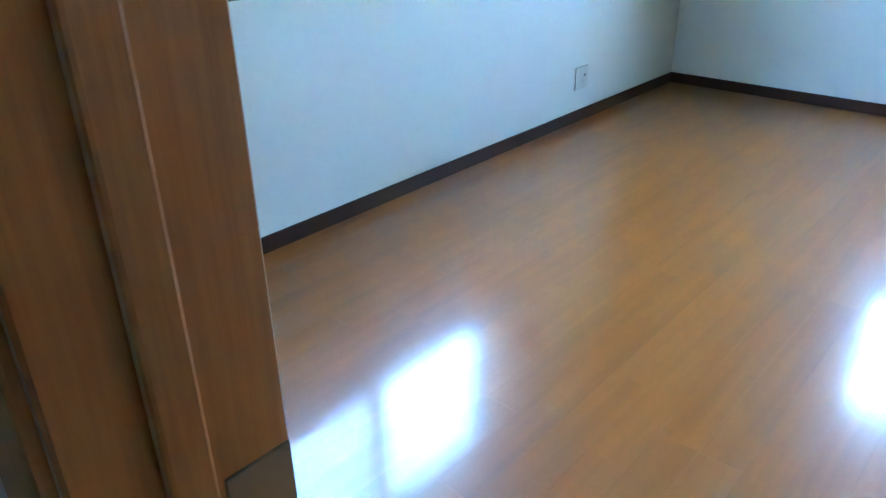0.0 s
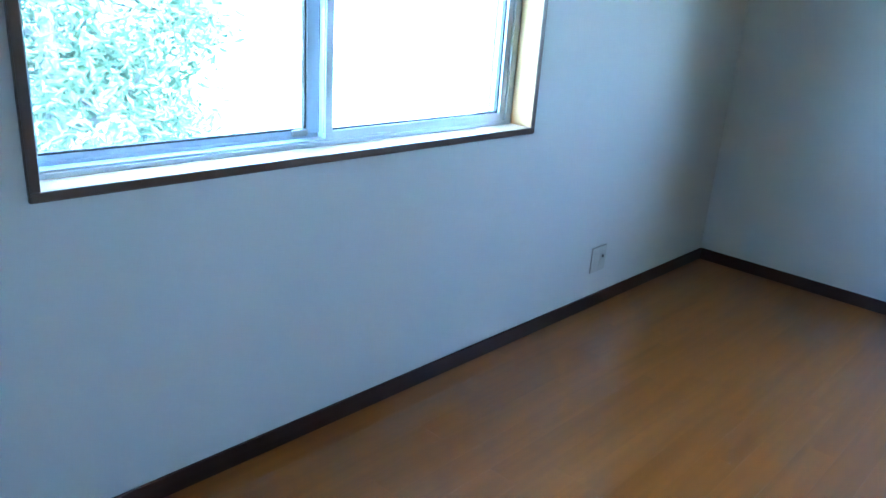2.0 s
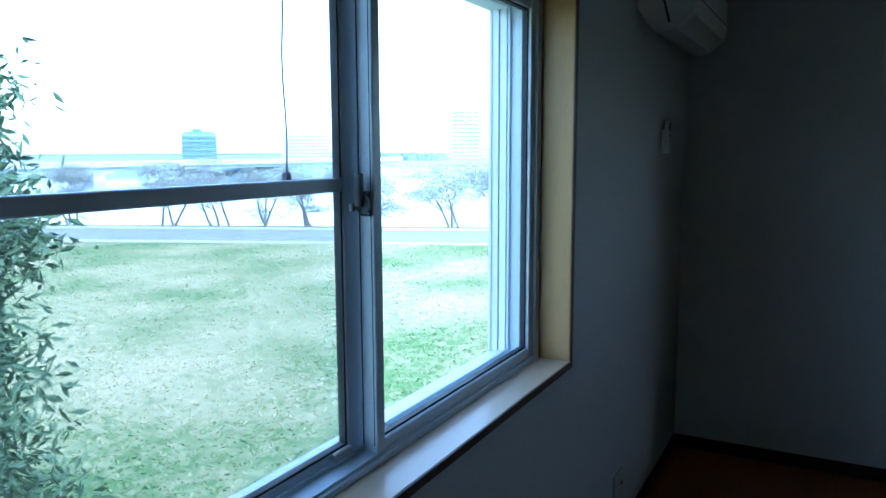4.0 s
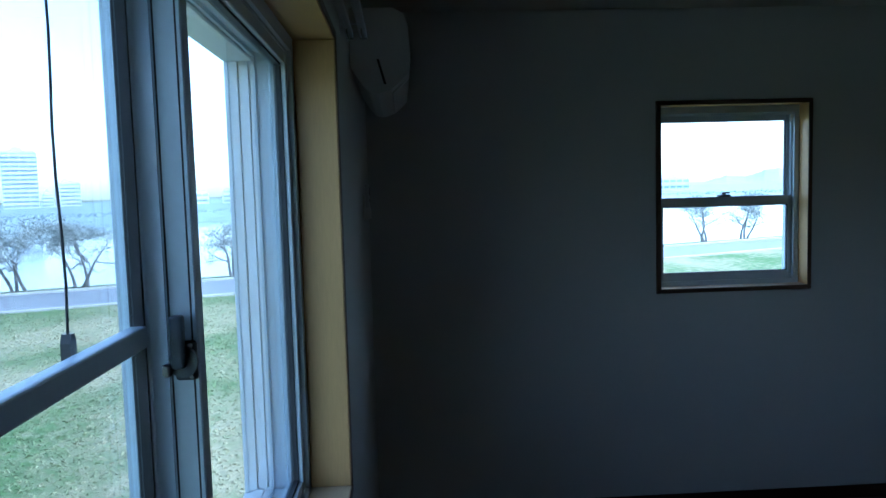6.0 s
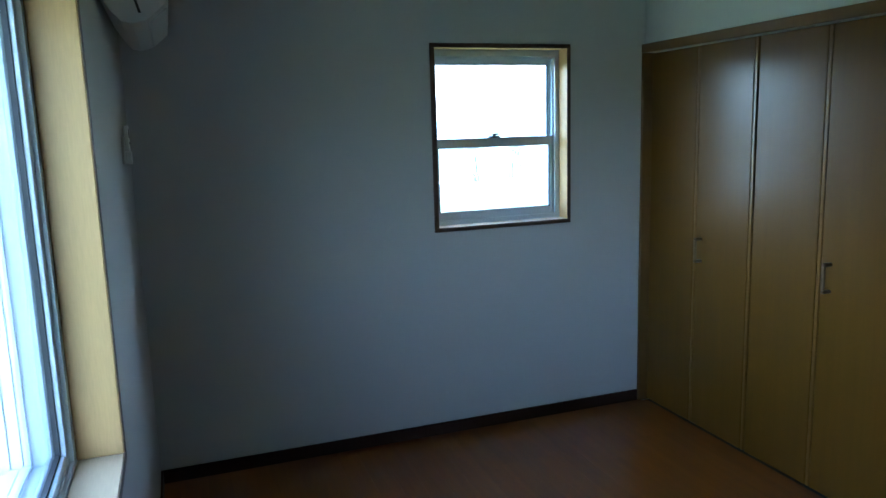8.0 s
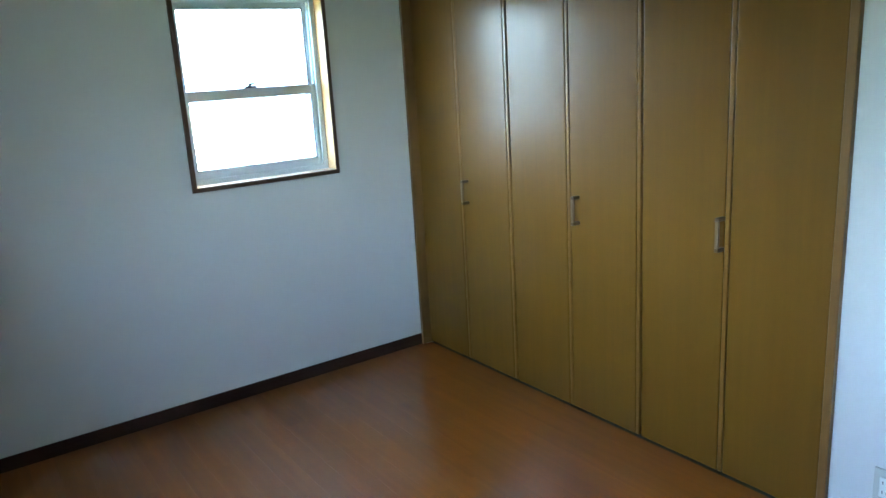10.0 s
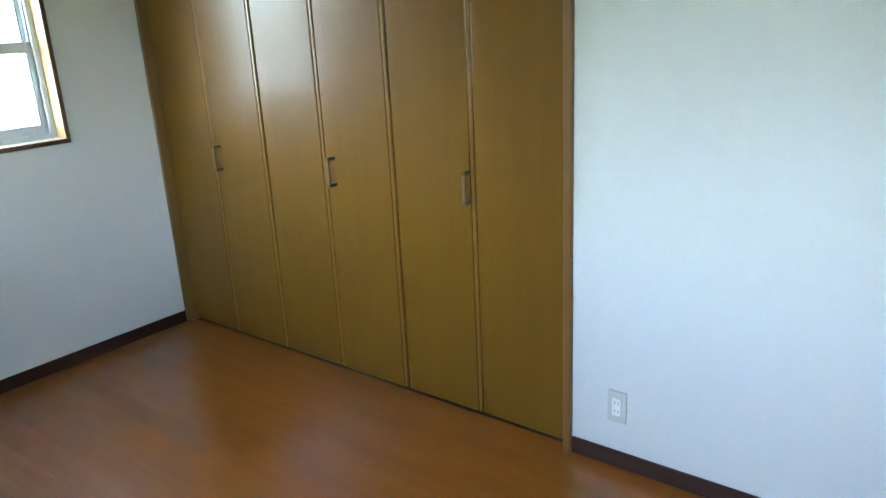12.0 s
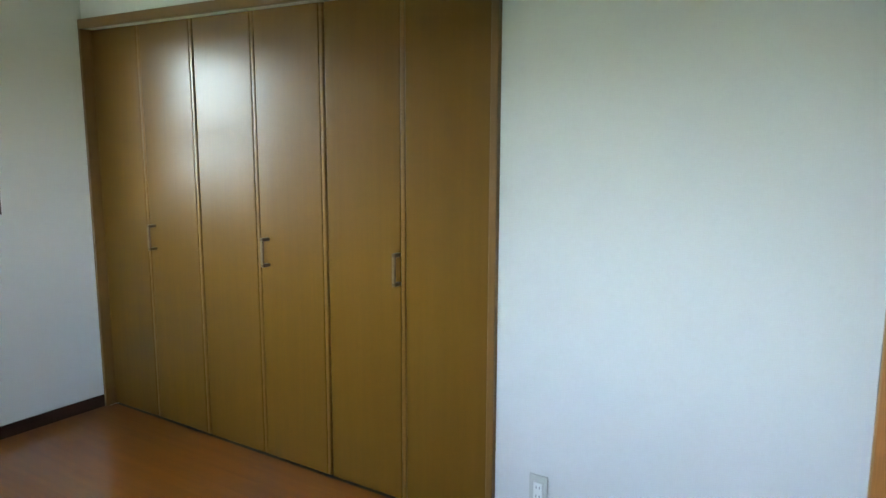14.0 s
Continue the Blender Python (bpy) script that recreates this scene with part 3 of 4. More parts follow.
# ---- doorway and door ----
def doorway():
    d = thing("door_frame", (XW, (DY0 + DY1) / 2, 0), "orange-brown wooden door frame with a stop bead", "door frame", kind="structure")
    xa, xb = XW - 0.118, XW + 0.010
    for y, s in ((DY1, 1), (DY0, -1)):
        part("jamb", boxes((xa, min(y, y + s * 0.0298), 0, xb, max(y, y + s * 0.0298), DZ), bevel=0.0025), M_DOOR, d)
        part("stop_bead", boxes((XW - 0.073, min(y, y - s * 0.011), 0, XW - 0.046, max(y, y - s * 0.011), DZ - 0.011), bevel=0.003, segments=2), M_DOOR, d)
        for x0, x1, wide in ((xa - 0.008, xa + 0.006, 0.080), (xb - 0.004, xb + 0.004, 0.055)):
            part("casing", boxes((x0, min(y + s * 0.008, y + s * wide), 0, x1, max(y + s * 0.008, y + s * wide), DZ + 0.05), bevel=0.003, segments=2), M_DOOR, d)
    part("head", boxes((xa, DY0, DZ, xb, DY1, DZ + 0.0298), bevel=0.002), M_DOOR, d)
    for x0, x1 in ((xa - 0.006, xa + 0.006), (xb - 0.004, xb + 0.004)):
        part("head_casing", boxes((x0, DY0 - 0.008, DZ + 0.008, x1, DY1 + 0.008, DZ + 0.05), bevel=0.003), M_DOOR, d)
    # strike plate on the north jamb
    part("strike_plate", boxes((XW - 0.038, DY1 - 0.0022, 0.775, XW + 0.008, DY1 + 0.001, 0.885), bevel=0.0008), M_STEEL, d, "grey steel strike plate")
    part("threshold", boxes((xa, DY0, 0.0006, xb, DY1, 0.005), bevel=0.002), M_DOOR, d, "low wooden threshold strip")

    # the leaf stands open into the room, near the south wall
    hinge = Vector((XW + 0.022, DY0 + 0.012, 0))
    turn = Matrix.Translation(hinge) @ Matrix.Rotation(radians(6.0), 4, "Z")
    length, th, z0, z1 = 0.802, 0.036, 0.010, DZ - 0.006
    door = thing("door_1", hinge, "orange-brown wooden room door standing open, with a chrome lever", "door", kind="structure")

    def leaf_part(name, bm, mat, parent, label=""):
        bmesh.ops.transform(bm, matrix=turn, verts=bm.verts)
        return part(name, bm, mat, parent, label)

    leaf = leaf_part("leaf", boxes((0, 0, z0, length - 0.004, th, z1), bevel=0.002), M_DOOR, door)
    leaf_part("edge_band", boxes((length - 0.004, 0.0005, z0, length, th - 0.0005, z1), bevel=0.0006), M_DOOR_EDGE, door, "pale brown door edge")
    for x in (0.12, 0.36, 0.60):
        leaf_part("moulding", boxes((x - 0.004, th, z0 + 0.15, x + 0.004, th + 0.004, z1 - 0.15), bevel=0.0015), M_DOOR, leaf)
    leaf_part("latch_plate", boxes((length - 0.0005, 0.008, 0.84, length + 0.0015, th - 0.008, 0.96), bevel=0.0005), M_STEEL, door)
    for s, y in ((-1, 0.0), (1, th)):
        bm = bmesh.new()
        tube(bm, (length - 0.055, y, 0.905), (length - 0.055, y + s * 0.006, 0.905), 0.026, sides=24)
        tube(bm, (length - 0.055, y + s * 0.006, 0.905), (length - 0.055, y + s * 0.042, 0.905), 0.009, sides=14)
        box(bm, length - 0.165, y + s * 0.034 - 0.007, 0.897, length - 0.045, y + s * 0.034 + 0.007, 0.913, bevel=0.005, segments=3)
        leaf_part("lever_handle", bm, M_CHROME, door, "chrome lever handle")
    for z in (0.25, 1.0, 1.75):
        part("hinge", tube(bmesh.new(), hinge + Vector((-0.004, 0.002, z)), hinge + Vector((-0.004, 0.002, z + 0.09)), 0.006), M_STEEL, door)


doorway()


# ---- small fixtures ----
def outlet(name, centre, axis, label):
    """A wall socket plate 70 x 120 mm; axis +1 or -1 is the way it faces along y."""
    x, y, z = centre
    o = thing(name, centre, label, "outlet")
    s = axis
    lo, hi = sorted((y, y + s * 0.007))
    part("plate", boxes((x - 0.035, lo, z - 0.06, x + 0.035, hi, z + 0.06), bevel=0.003, segments=2), M_PLATE, o)
    lo, hi = sorted((y + s * 0.006, y + s * 0.0095))
    insert = part("socket_insert", boxes((x - 0.017, lo, z - 0.034, x + 0.017, hi, z + 0.034), bevel=0.003, segments=2), M_SOCKET, o)
    for dz in (-0.016, 0.016):
        for dx in (-0.0062, 0.0062):
            lo, hi = sorted((y + s * 0.009, y + s * 0.0099))
            part("slot", boxes((x + dx - 0.0016, lo, z + dz - 0.005, x + dx + 0.0016, hi, z + dz + 0.005)), M_STEEL, insert, "dark socket slot")
    return o


outlet("outlet", (-2.563, YD, 0.238), 1, "ivory double wall outlet on the white wall beside the closet")


def wall_plate():
    """A two-gang plate: an aerial jack beside a blank insert."""
    x, z = -1.113, 0.238
    o = thing("wall_plate", (x, 0, z), "grey-white two-gang wall plate with a small aerial jack", "wall plate")
    part("plate", boxes((x - 0.059, -0.007, z - 0.061, x + 0.059, 0, z + 0.061), bevel=0.003, segments=2), M_PLATE, o)
    part("blank_insert", boxes((x - 0.042, -0.0085, z - 0.036, x - 0.006, -0.0068, z + 0.036), bevel=0.0008), M_PLATE, o)
    part("jack_insert", boxes((x + 0.006, -0.0085, z - 0.036, x + 0.042, -0.0068, z + 0.036), bevel=0.0008), M_PLATE, o)
    part("jack", tube(bmesh.new(), (x + 0.024, -0.0084, z + 0.012), (x + 0.024, -0.014, z + 0.012), 0.006, sides=16), M_STEEL, o, "small metal aerial jack")


wall_plate()


def remote():
    x, z = -0.505, 1.56
    h = thing("remote_holder", (x, 0, z), "white plastic wall holder for an air conditioner remote", "remote holder")
    part("holder", boxes((x - 0.030, -0.010, z - 0.065, x + 0.030, 0, z + 0.035), bevel=0.003, segments=2), M_AC, h)
    part("holder_lip", boxes((x - 0.030, -0.030, z - 0.065, x + 0.030, -0.0101, z - 0.020), bevel=0.003, segments=2), M_AC, h)
    r = thing("remote_control", (x, -0.012, z - 0.05), "slim white remote control in its wall holder", "remote control")
    part("body", boxes((x - 0.024, -0.026, z - 0.0195, x + 0.024, -0.0105, z + 0.075), bevel=0.004, segments=2), M_SOCKET, r)
    part("display", boxes((x - 0.018, -0.0275, z + 0.030, x + 0.018, -0.0255, z + 0.064), bevel=0.0006), M_BLACK, r, "dark display window")
    part("button", boxes((x - 0.008, -0.0285, z + 0.004, x + 0.008, -0.0255, z + 0.016), bevel=0.001), M_STEEL, r)


remote()


def air_conditioner():
    x0, x1, z0, z1 = -1.0, -0.2, 1.930, 2.210
    a = thing("air_conditioner", ((x0 + x1) / 2, 0, z0), "white wall-mounted air conditioner, off, louvre shut", "air conditioner")
    prof = [(p * 1.2, q) for p, q in ((0, z0 + 0.085), (0, z1), (-0.12, z1), (-0.150, z1 - 0.02), (-0.162, z1 - 0.06), (-0.166, z0 + 0.11), (-0.156, z0 + 0.060), (-0.110, z0 + 0.012), (-0.075, z0), (-0.048, z0 + 0.006), (-0.030, z0 + 0.030))]
    bm = prism(bmesh.new(), prof, "x", x0, x1)
    part("body", bm, M_AC, a)
    for x in (x0 - 0.004, x1):
        p = [(q[0] * 0.97 - 0.001, z0 + 0.006 + (q[1] - z0) * 0.96) for q in prof]
        part("end_cap", prism(bmesh.new(), p, "x", x, x + 0.004), M_AC, a)
    bm = bmesh.new()
    prism(bm, [(-0.187, z0 + 0.056), (-0.135, z0 + 0.010), (-0.139, z0 + 0.006), (-0.192, z0 + 0.053)], "x", x0 + 0.05, x1 - 0.09)
    part("louvre", bm, M_SOCKET, a, "closed white air louvre")
    slot = [(-0.087, z0 + 0.112), (-0.095, z0 + 0.112), (-0.117, z0 + 0.030), (-0.109, z0 + 0.030)]
    part("louvre_gap", prism(bmesh.new(), slot, "x", x0 - 0.0055, x0 - 0.0035), M_BLACK, a, "dark slanted end slot")
    part("front_seam", boxes((x0 + 0.003, -0.2005, z0 + 0.118, x1 - 0.003, -0.1965, z0 + 0.122)), M_BLACK, a)


air_conditioner()


def curtain_rail():
    """A pair of slim metal rails over the wide window, open underneath, on shared brackets."""
    x0, x1, z = BX0 - 0.42, BX1 + 0.44, 2.052
    c = thing("curtain_rail", ((x0 + x1) / 2, 0, z), "pair of slim pale metal curtain rails above the wide window", "curtain rail")
    for y in (-0.020, -0.060):
        bm = bmesh.new()
        box(bm, x0, y - 0.010, z + 0.014, x1, y + 0.010, z + 0.017)
        for a, b in ((-0.010, -0.008), (0.008, 0.010)):
            box(bm, x0, y + a, z, x1, y + b, z + 0.0138)
        for a, b in ((-0.0078, -0.003), (0.003, 0.0078)):
            box(bm, x0, y + a, z, x1, y + b, z + 0.0018)
        rail = part("rail", bm, M_ALU_WHITE, c)
        for x in (x0 - 0.012, x1):
            part("end_cap", boxes((x, y - 0.012, z - 0.002, x + 0.012, y + 0.012, z + 0.019), bevel=0.003, segments=2), M_PLATE, rail, "pale plastic end cap")
        for k in range(9):
            x = x1 - 0.03 - 0.012 * k
            bm = tube(bmesh.new(), (x, y - 0.002, z - 0.006), (x, y + 0.002, z - 0.006), 0.0065, sides=10)
            part("glider", bm, M_PLATE, rail, "small plastic curtain glider")
    for x in (x0 + 0.10, (x0 + x1) / 2, x1 - 0.10):
        bracket = part("bracket", boxes((x - 0.008, -0.072, z + 0.0172, x + 0.008, -0.003, z + 0.0195), (x - 0.012, -0.003, z - 0.004, x + 0.012, 0.0, z + 0.040), bevel=0.0006), M_ALU_WHITE, c)
        part("screw", tube(bmesh.new(), (x, -0.003, z + 0.031), (x, -0.0048, z + 0.031), 0.003, 0.0022, sides=10), M_STEEL, bracket)


curtain_rail()


# ---- outdoors: levee field, riverside road, river, far town ----
GZ = -3.0                                       # ground outside, one storey below
N = Vector((math.cos(radians(22)), math.sin(radians(22)), 0))     # across the road, away from the house
A = Vector((-N.y, N.x, 0))                      # along the road


def uv(u, v, z=0.0):
    return N * u + A * v + Vector((0, 0, z))


def strip(name, profile, v0, v1, mat, label, category, kind="structure"):
    """A sheet whose section (u, z) runs along the road from v0 to v1."""
    verts, faces = [], []
    vs = [v0 + (v1 - v0) * k / 12 for k in range(13)]
    for u, z in profile:
        for v in vs:
            verts.append(uv(u, v, z))
    k = len(vs)
    for i in range(len(profile) - 1):
        for j in range(k - 1):
            faces.append((i * k + j, (i + 1) * k + j, (i + 1) * k + j + 1, i * k + j + 1))
    me = bpy.data.meshes.new(name)
    me.from_pydata(verts, [], faces)
    me.materials.append(mat)
    me.update()
    return tagged(new(name, me), label, category, kind=kind)


R0, R1, W0, W1 = 31.8, 38.3, 42.1, 172.0       # road edges and water edges, out from the house
strip("ground", [(-2500, GZ), (-8, GZ), (20, GZ), (R0 - 0.1, GZ), (R0, GZ - 0.02), (R1, GZ - 0.02), (R1 + 0.1, GZ), (W0 - 1.2, GZ - 0.05), (W0 + 1.8, GZ - 2.4), (W1 - 5, GZ - 3), (W1 + 1, GZ - 0.6), (W1 + 14, GZ + 0.9), (W1 + 40, GZ + 0.6), (4200, GZ + 0.5)], -2600, 2600, M_GRASS, "patchy green and straw coloured levee grass", "ground")
# extra sheet just over the far ground, added to carry the haze colour
strip("far_bank", [(W1 - 1.5, GZ - 1.3), (W1 + 1, GZ - 0.5), (W1 + 14, GZ + 1.0), (W1 + 40, GZ + 0.7), (1300, GZ + 0.62)], -1500, 1500, M_FARLAND_HAZED, "far river bank, greyed with painted haze", "ground")
strip("road", [(R0 + 0.02, GZ - 0.01), (35.0, GZ + 0.03), (R1 - 0.02, GZ - 0.01)], -400, 500, M_ROAD, "grey asphalt riverside road", "road")
strip("water", [(W0 - 0.1, GZ - 1.1), (W1 + 0.4, GZ - 1.1)], -2500, 2500, M_WATER, "pale smooth river water", "water")
for u in (R0 - 0.2, R1):
    bm = bmesh.new()
    prism(bm, [(0, GZ - 0.1), (0.22, GZ - 0.1), (0.22, GZ + 0.09), (0.2, GZ + 0.11), (0.02, GZ + 0.11), (0, GZ + 0.09)], "y", -160, 200)
    ang = math.atan2(N.y, N.x)
    bmesh.ops.transform(bm, matrix=Matrix.Rotation(ang, 4, "Z") @ Matrix.Translation((u, 0, 0)), verts=bm.verts)
    solid("kerb", bm, M_KERB, "pale concrete kerb beside the road", "kerb")


def leaf_cloud(name, places, size, mat, parent, rng, label=""):
    """Many small folded leaves, one mesh."""
    verts, faces = [], []
    for p in places:
        s = size * rng.uniform(0.6, 1.3)
        d = Vector((rng.gauss(0, 1), rng.gauss(0, 1), rng.gauss(-0.3, 0.7))).normalized()
        side = d.cross(Vector((rng.gauss(0, 1), rng.gauss(0, 1), rng.gauss(0, 1)))).normalized()
        up = d.cross(side)
        k = len(verts)
        verts += [p, p + d * s * 0.45 + side * s * 0.15 + up * s * 0.05, p + d * s, p + d * s * 0.45 - side * s * 0.15 + up * s * 0.05]
        faces += [(k, k + 1, k + 2), (k, k + 2, k + 3)]
    me = bpy.data.meshes.new(name)
    me.from_pydata(verts, [], faces)
    me.materials.append(mat)
    me.update()
    ob = new(name, me)
    ob.parent = parent
    ob.matrix_parent_inverse = Matrix.Translation(-parent.location)
    return tagged(ob, label)


def grow(bm, rng, base, way, length, radius, depth, tips, spread=0.6, lift=0.12):
    """A limb in three bent pieces that forks on."""
    p = Vector(base)
    d = Vector(way).normalized()
    r = radius
    for k in range(3):
        d = (d + Vector((rng.gauss(0, 0.14), rng.gauss(0, 0.14), rng.gauss(lift * 0.5, 0.08)))).normalized()
        q = p + d * length / 3
        tube(bm, p, q, r, r * 0.84, sides=7 if depth > 2 else 4)
        p, r = q, r * 0.84
        if depth > 0 and (k > 0 or depth < 3):
            side = Vector((rng.gauss(0, 1), rng.gauss(0, 1), rng.gauss(lift, 0.45))).normalized()
            grow(bm, rng, p, (d * (1 - spread) + side * spread), length * rng.uniform(0.55, 0.8), r * 0.62, depth - 1, tips, spread, lift)
    tips.append(p)
    if depth > 0:
        grow(bm, rng, p, d, length * 0.7, r * 0.8, depth - 1, tips, spread, lift)


def bank_tree(u, v, height, seed, clumps, lean=0.0):
    """Several crooked stems from one foot under a wide, flat-topped crown of separate leaf clumps."""
    rng = random.Random(seed)
    base = uv(u, v, GZ - 0.1)
    t = thing("bank_tree", base, "grey-brown riverbank tree with crooked stems and clumped thin foliage", "tree", "trees on the river bank")
    bm, tips = bmesh.new(), []
    for k in range(3):
        tilt = A * (lean + rng.uniform(-0.55, 0.55)) + N * rng.uniform(-0.3, 0.3) + Vector((0, 0, 1))
        grow(bm, rng, base + A * rng.gauss(0, 0.25) + N * rng.gauss(0, 0.15), tilt, height * rng.uniform(0.36, 0.46), 0.10, 3, tips, 0.66, 0.10)
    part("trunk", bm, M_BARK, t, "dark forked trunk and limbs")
    for p in tips:
        p.z = min(p.z, base.z + height * rng.uniform(0.74, 0.96))
    tips.sort(key=lambda p: p.z + rng.gauss(0, 0.9), reverse=True)
    places = []
    for k, p in enumerate(tips[:clumps]):
        wide = rng.uniform(0.22, 0.52)
        for j in range(int(330 * wide * wide / 0.2)):
            places.append(p + Vector((rng.gauss(0, wide), rng.gauss(0, wide), rng.gauss(0, wide * 0.42))))
    for p in tips[clumps:]:
        for j in range(7):
            places.append(p + Vector((rng.gauss(0, 0.2), rng.gauss(0, 0.2), rng.gauss(0, 0.14))))
    leaf_cloud("crown", places, 0.16, M_TWIG_HAZED, t, rng, "thin foliage in clumps, greyed with painted haze")


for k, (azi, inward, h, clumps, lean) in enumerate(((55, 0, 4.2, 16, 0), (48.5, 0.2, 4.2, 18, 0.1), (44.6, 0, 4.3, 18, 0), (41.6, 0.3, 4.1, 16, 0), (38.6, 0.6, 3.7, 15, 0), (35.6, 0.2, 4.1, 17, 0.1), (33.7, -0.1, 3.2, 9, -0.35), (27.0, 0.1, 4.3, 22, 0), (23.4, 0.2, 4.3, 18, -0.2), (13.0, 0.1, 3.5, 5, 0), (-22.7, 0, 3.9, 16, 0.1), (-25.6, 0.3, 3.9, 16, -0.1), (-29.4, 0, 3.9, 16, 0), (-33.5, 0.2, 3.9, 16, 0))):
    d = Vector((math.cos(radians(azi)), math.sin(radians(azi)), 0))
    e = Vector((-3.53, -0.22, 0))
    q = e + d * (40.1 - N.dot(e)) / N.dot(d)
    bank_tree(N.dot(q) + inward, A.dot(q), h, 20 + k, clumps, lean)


def near_tree():
    rng = random.Random(8)
    base = Vector((-1.7, 5.0, GZ))
    t = thing("evergreen_tree", base, "leafy evergreen tree with long drooping leaves beside the house", "tree")
    bm, tips = bmesh.new(), []
    tube(bm, base - Vector((0, 0, 0.1)), base + Vector((0.05, 0, 1.2)), 0.15, 0.12, sides=12)
    for k in range(12):
        z = 1.1 + k * 0.36
        ang = k * 2.4
        grow(bm, rng, base + Vector((0.04, 0, z)), (math.cos(ang), math.sin(ang), 0.45), 0.80 - 0.02 * k, 0.045, 2, tips, 0.55, 0.1)
    tube(bm, base + Vector((0.05, 0, 1.2)), base + Vector((0.0, 0.05, 5.4)), 0.12, 0.03, sides=10)
    part("trunk", bm, M_BARK, t, "brown trunk and limbs")
    places = []
    for k in range(400):
        z = rng.uniform(-2.95, 2.9)
        w = 1.27 * max(0.08, 1 - abs((z + 0.3) / 3.3) ** 3.5) ** 0.6 * (1 + 0.10 * math.sin(k * 1.7)) * (1 + 0.11 * math.sin(z * 6.0 + 1.55))
        ang, rr = rng.uniform(0, 2 * math.pi), w * math.sqrt(rng.uniform(0.25, 1.0))
        c = Vector((base.x + rr * math.cos(ang), base.y + rr * math.sin(ang), GZ + 3.0 + z))
        for j in range(135):
            places.append(c + Vector((rng.gauss(0, 0.15), rng.gauss(0, 0.15), rng.gauss(0, 0.12))))
    leaf_cloud("crown", places, 0.122, M_LEAF, t, rng, "dense mid-green narrow leaves")


near_tree()


def grass():
    """Tufts of grass over the field that the windows look on to."""
    rng = np.random.default_rng(3)
    n = 80000
    az = np.radians(rng.uniform(-34, 60, n))
    far = 5.5 + 34 * rng.random(n) ** 1.3
    x, y = -3.5 + far * np.cos(az), -0.2 + far * np.sin(az)
    keep = (N.x * x + N.y * y < 31.6) & ((x > 1.0) | (y > 1.0))
    x, y, far = x[keep], y[keep], far[keep]
    n = len(x)
    h, w = rng.uniform(0.012, 0.045, n) * (0.8 + far / 40), rng.uniform(0.02, 0.055, n) * (0.8 + far / 25)
    ang, lean = rng.uniform(0, 2 * np.pi, n), rng.normal(0, 0.035, (n, 2))
    z = np.full(n, GZ - 0.003)
    foot = [np.stack([x + np.cos(ang + k * 2.094) * w, y + np.sin(ang + k * 2.094) * w, z], 1) for k in range(3)]
    tip = np.stack([x + lean[:, 0], y + lean[:, 1], z + h], 1)
    verts = np.concatenate(foot + [tip]).tolist()
    i = np.arange(n)
    faces = np.concatenate([np.stack([i + k * n, i + (k + 1) % 3 * n, i + 3 * n], 1) for k in range(3)]).tolist()
    me = bpy.data.meshes.new("grass")
    me.from_pydata(verts, [], faces)
    me.materials.append(M_BLADE)
    me.update()
    tagged(new("grass", me), "short tufted green and dry grass on the field", "grass", kind="stuff")


grass()


def aim(azimuth, far, el=0.0):
    a = radians(azimuth)
    return Vector((-3.6 + far * math.cos(a), -0.3 + far * math.sin(a), 1.58 + far * math.tan(radians(el))))


def block(name, az0, az1, top, far, mat, floors, label, depth=16.0, bays=6, core=None):
    """A far building: body, a slab at each storey and each window band pane."""
    a, b = aim(az1, far), aim(az0, far)
    mid = (a + b) / 2
    width = (a - b).length
    z1 = 1.53 + far * math.tan(radians(top))
    rot = Matrix.Translation((mid.x, mid.y, 0)) @ Matrix.Rotation(radians((az0 + az1) / 2 - 90), 4, "Z")
    t = thing(name, (mid.x, mid.y, GZ), label, "building", "far town buildings")

    def put(nm, bm, m):
        bmesh.ops.transform(bm, matrix=rot, verts=bm.verts)
        return part(nm, bm, m, t)

    put("wall", boxes((-width / 2, 0, GZ, width / 2, depth, z1)), mat)
    put("roof", boxes((-width / 2 + 1, 1, z1 + 0.01, width / 2 - 1, depth - 1, z1 + 1.2), (-width * 0.2, 3, z1 + 1.2, width * 0.1, depth - 4, z1 + 3.2)), mat)
    step = (z1 - GZ) / floors
    for k in range(floors):
        z = GZ + k * step
        put("balcony", boxes((-width / 2 - 0.2, -1.3, z + step * 0.02, width / 2 + 0.2, -0.02, z + step * 0.52)), mat)
        for j in range(bays):
            x0 = -width / 2 + width * (j + 0.1) / bays
            put("window", boxes((x0, -0.10, z + step * 0.55, x0 + width * 0.8 / bays, 0.02, z + step * 0.92)), M_FAR_HAZE_BLUE)
    return t


block("apartment_tower", 25.45, 27.6, 3.30, 480, M_TOWER, 13, "pale grey high-rise apartment tower across the river", bays=4)
block("apartment_block", 37.0, 40.5, 1.50, 520, M_TOWER_B, 8, "long pale apartment block across the river", bays=7)
block("apartment_block", 35.2, 36.1, 0.62, 530, M_TOWER_B, 5, "narrow pale apartment block across the river", bays=3)
block("apartment_block", 33.8, 34.7, 0.58, 540, M_TOWER_B, 5, "low pale apartment block across the river", bays=4)
block("apartment_block", 45.2, 47.6, 1.40, 500, M_BLUE, 6, "blue-grey block beyond the bridge", bays=4)
block("apartment_block", 22.9, 24.5, 1.15, 560, M_TOWER_B, 6, "pale apartment block beyond the tower", bays=5)
block("apartment_block", 24.6, 25.3, 0.45, 540, M_TOWER_B, 4, "low pale flats beside the tower", bays=3)
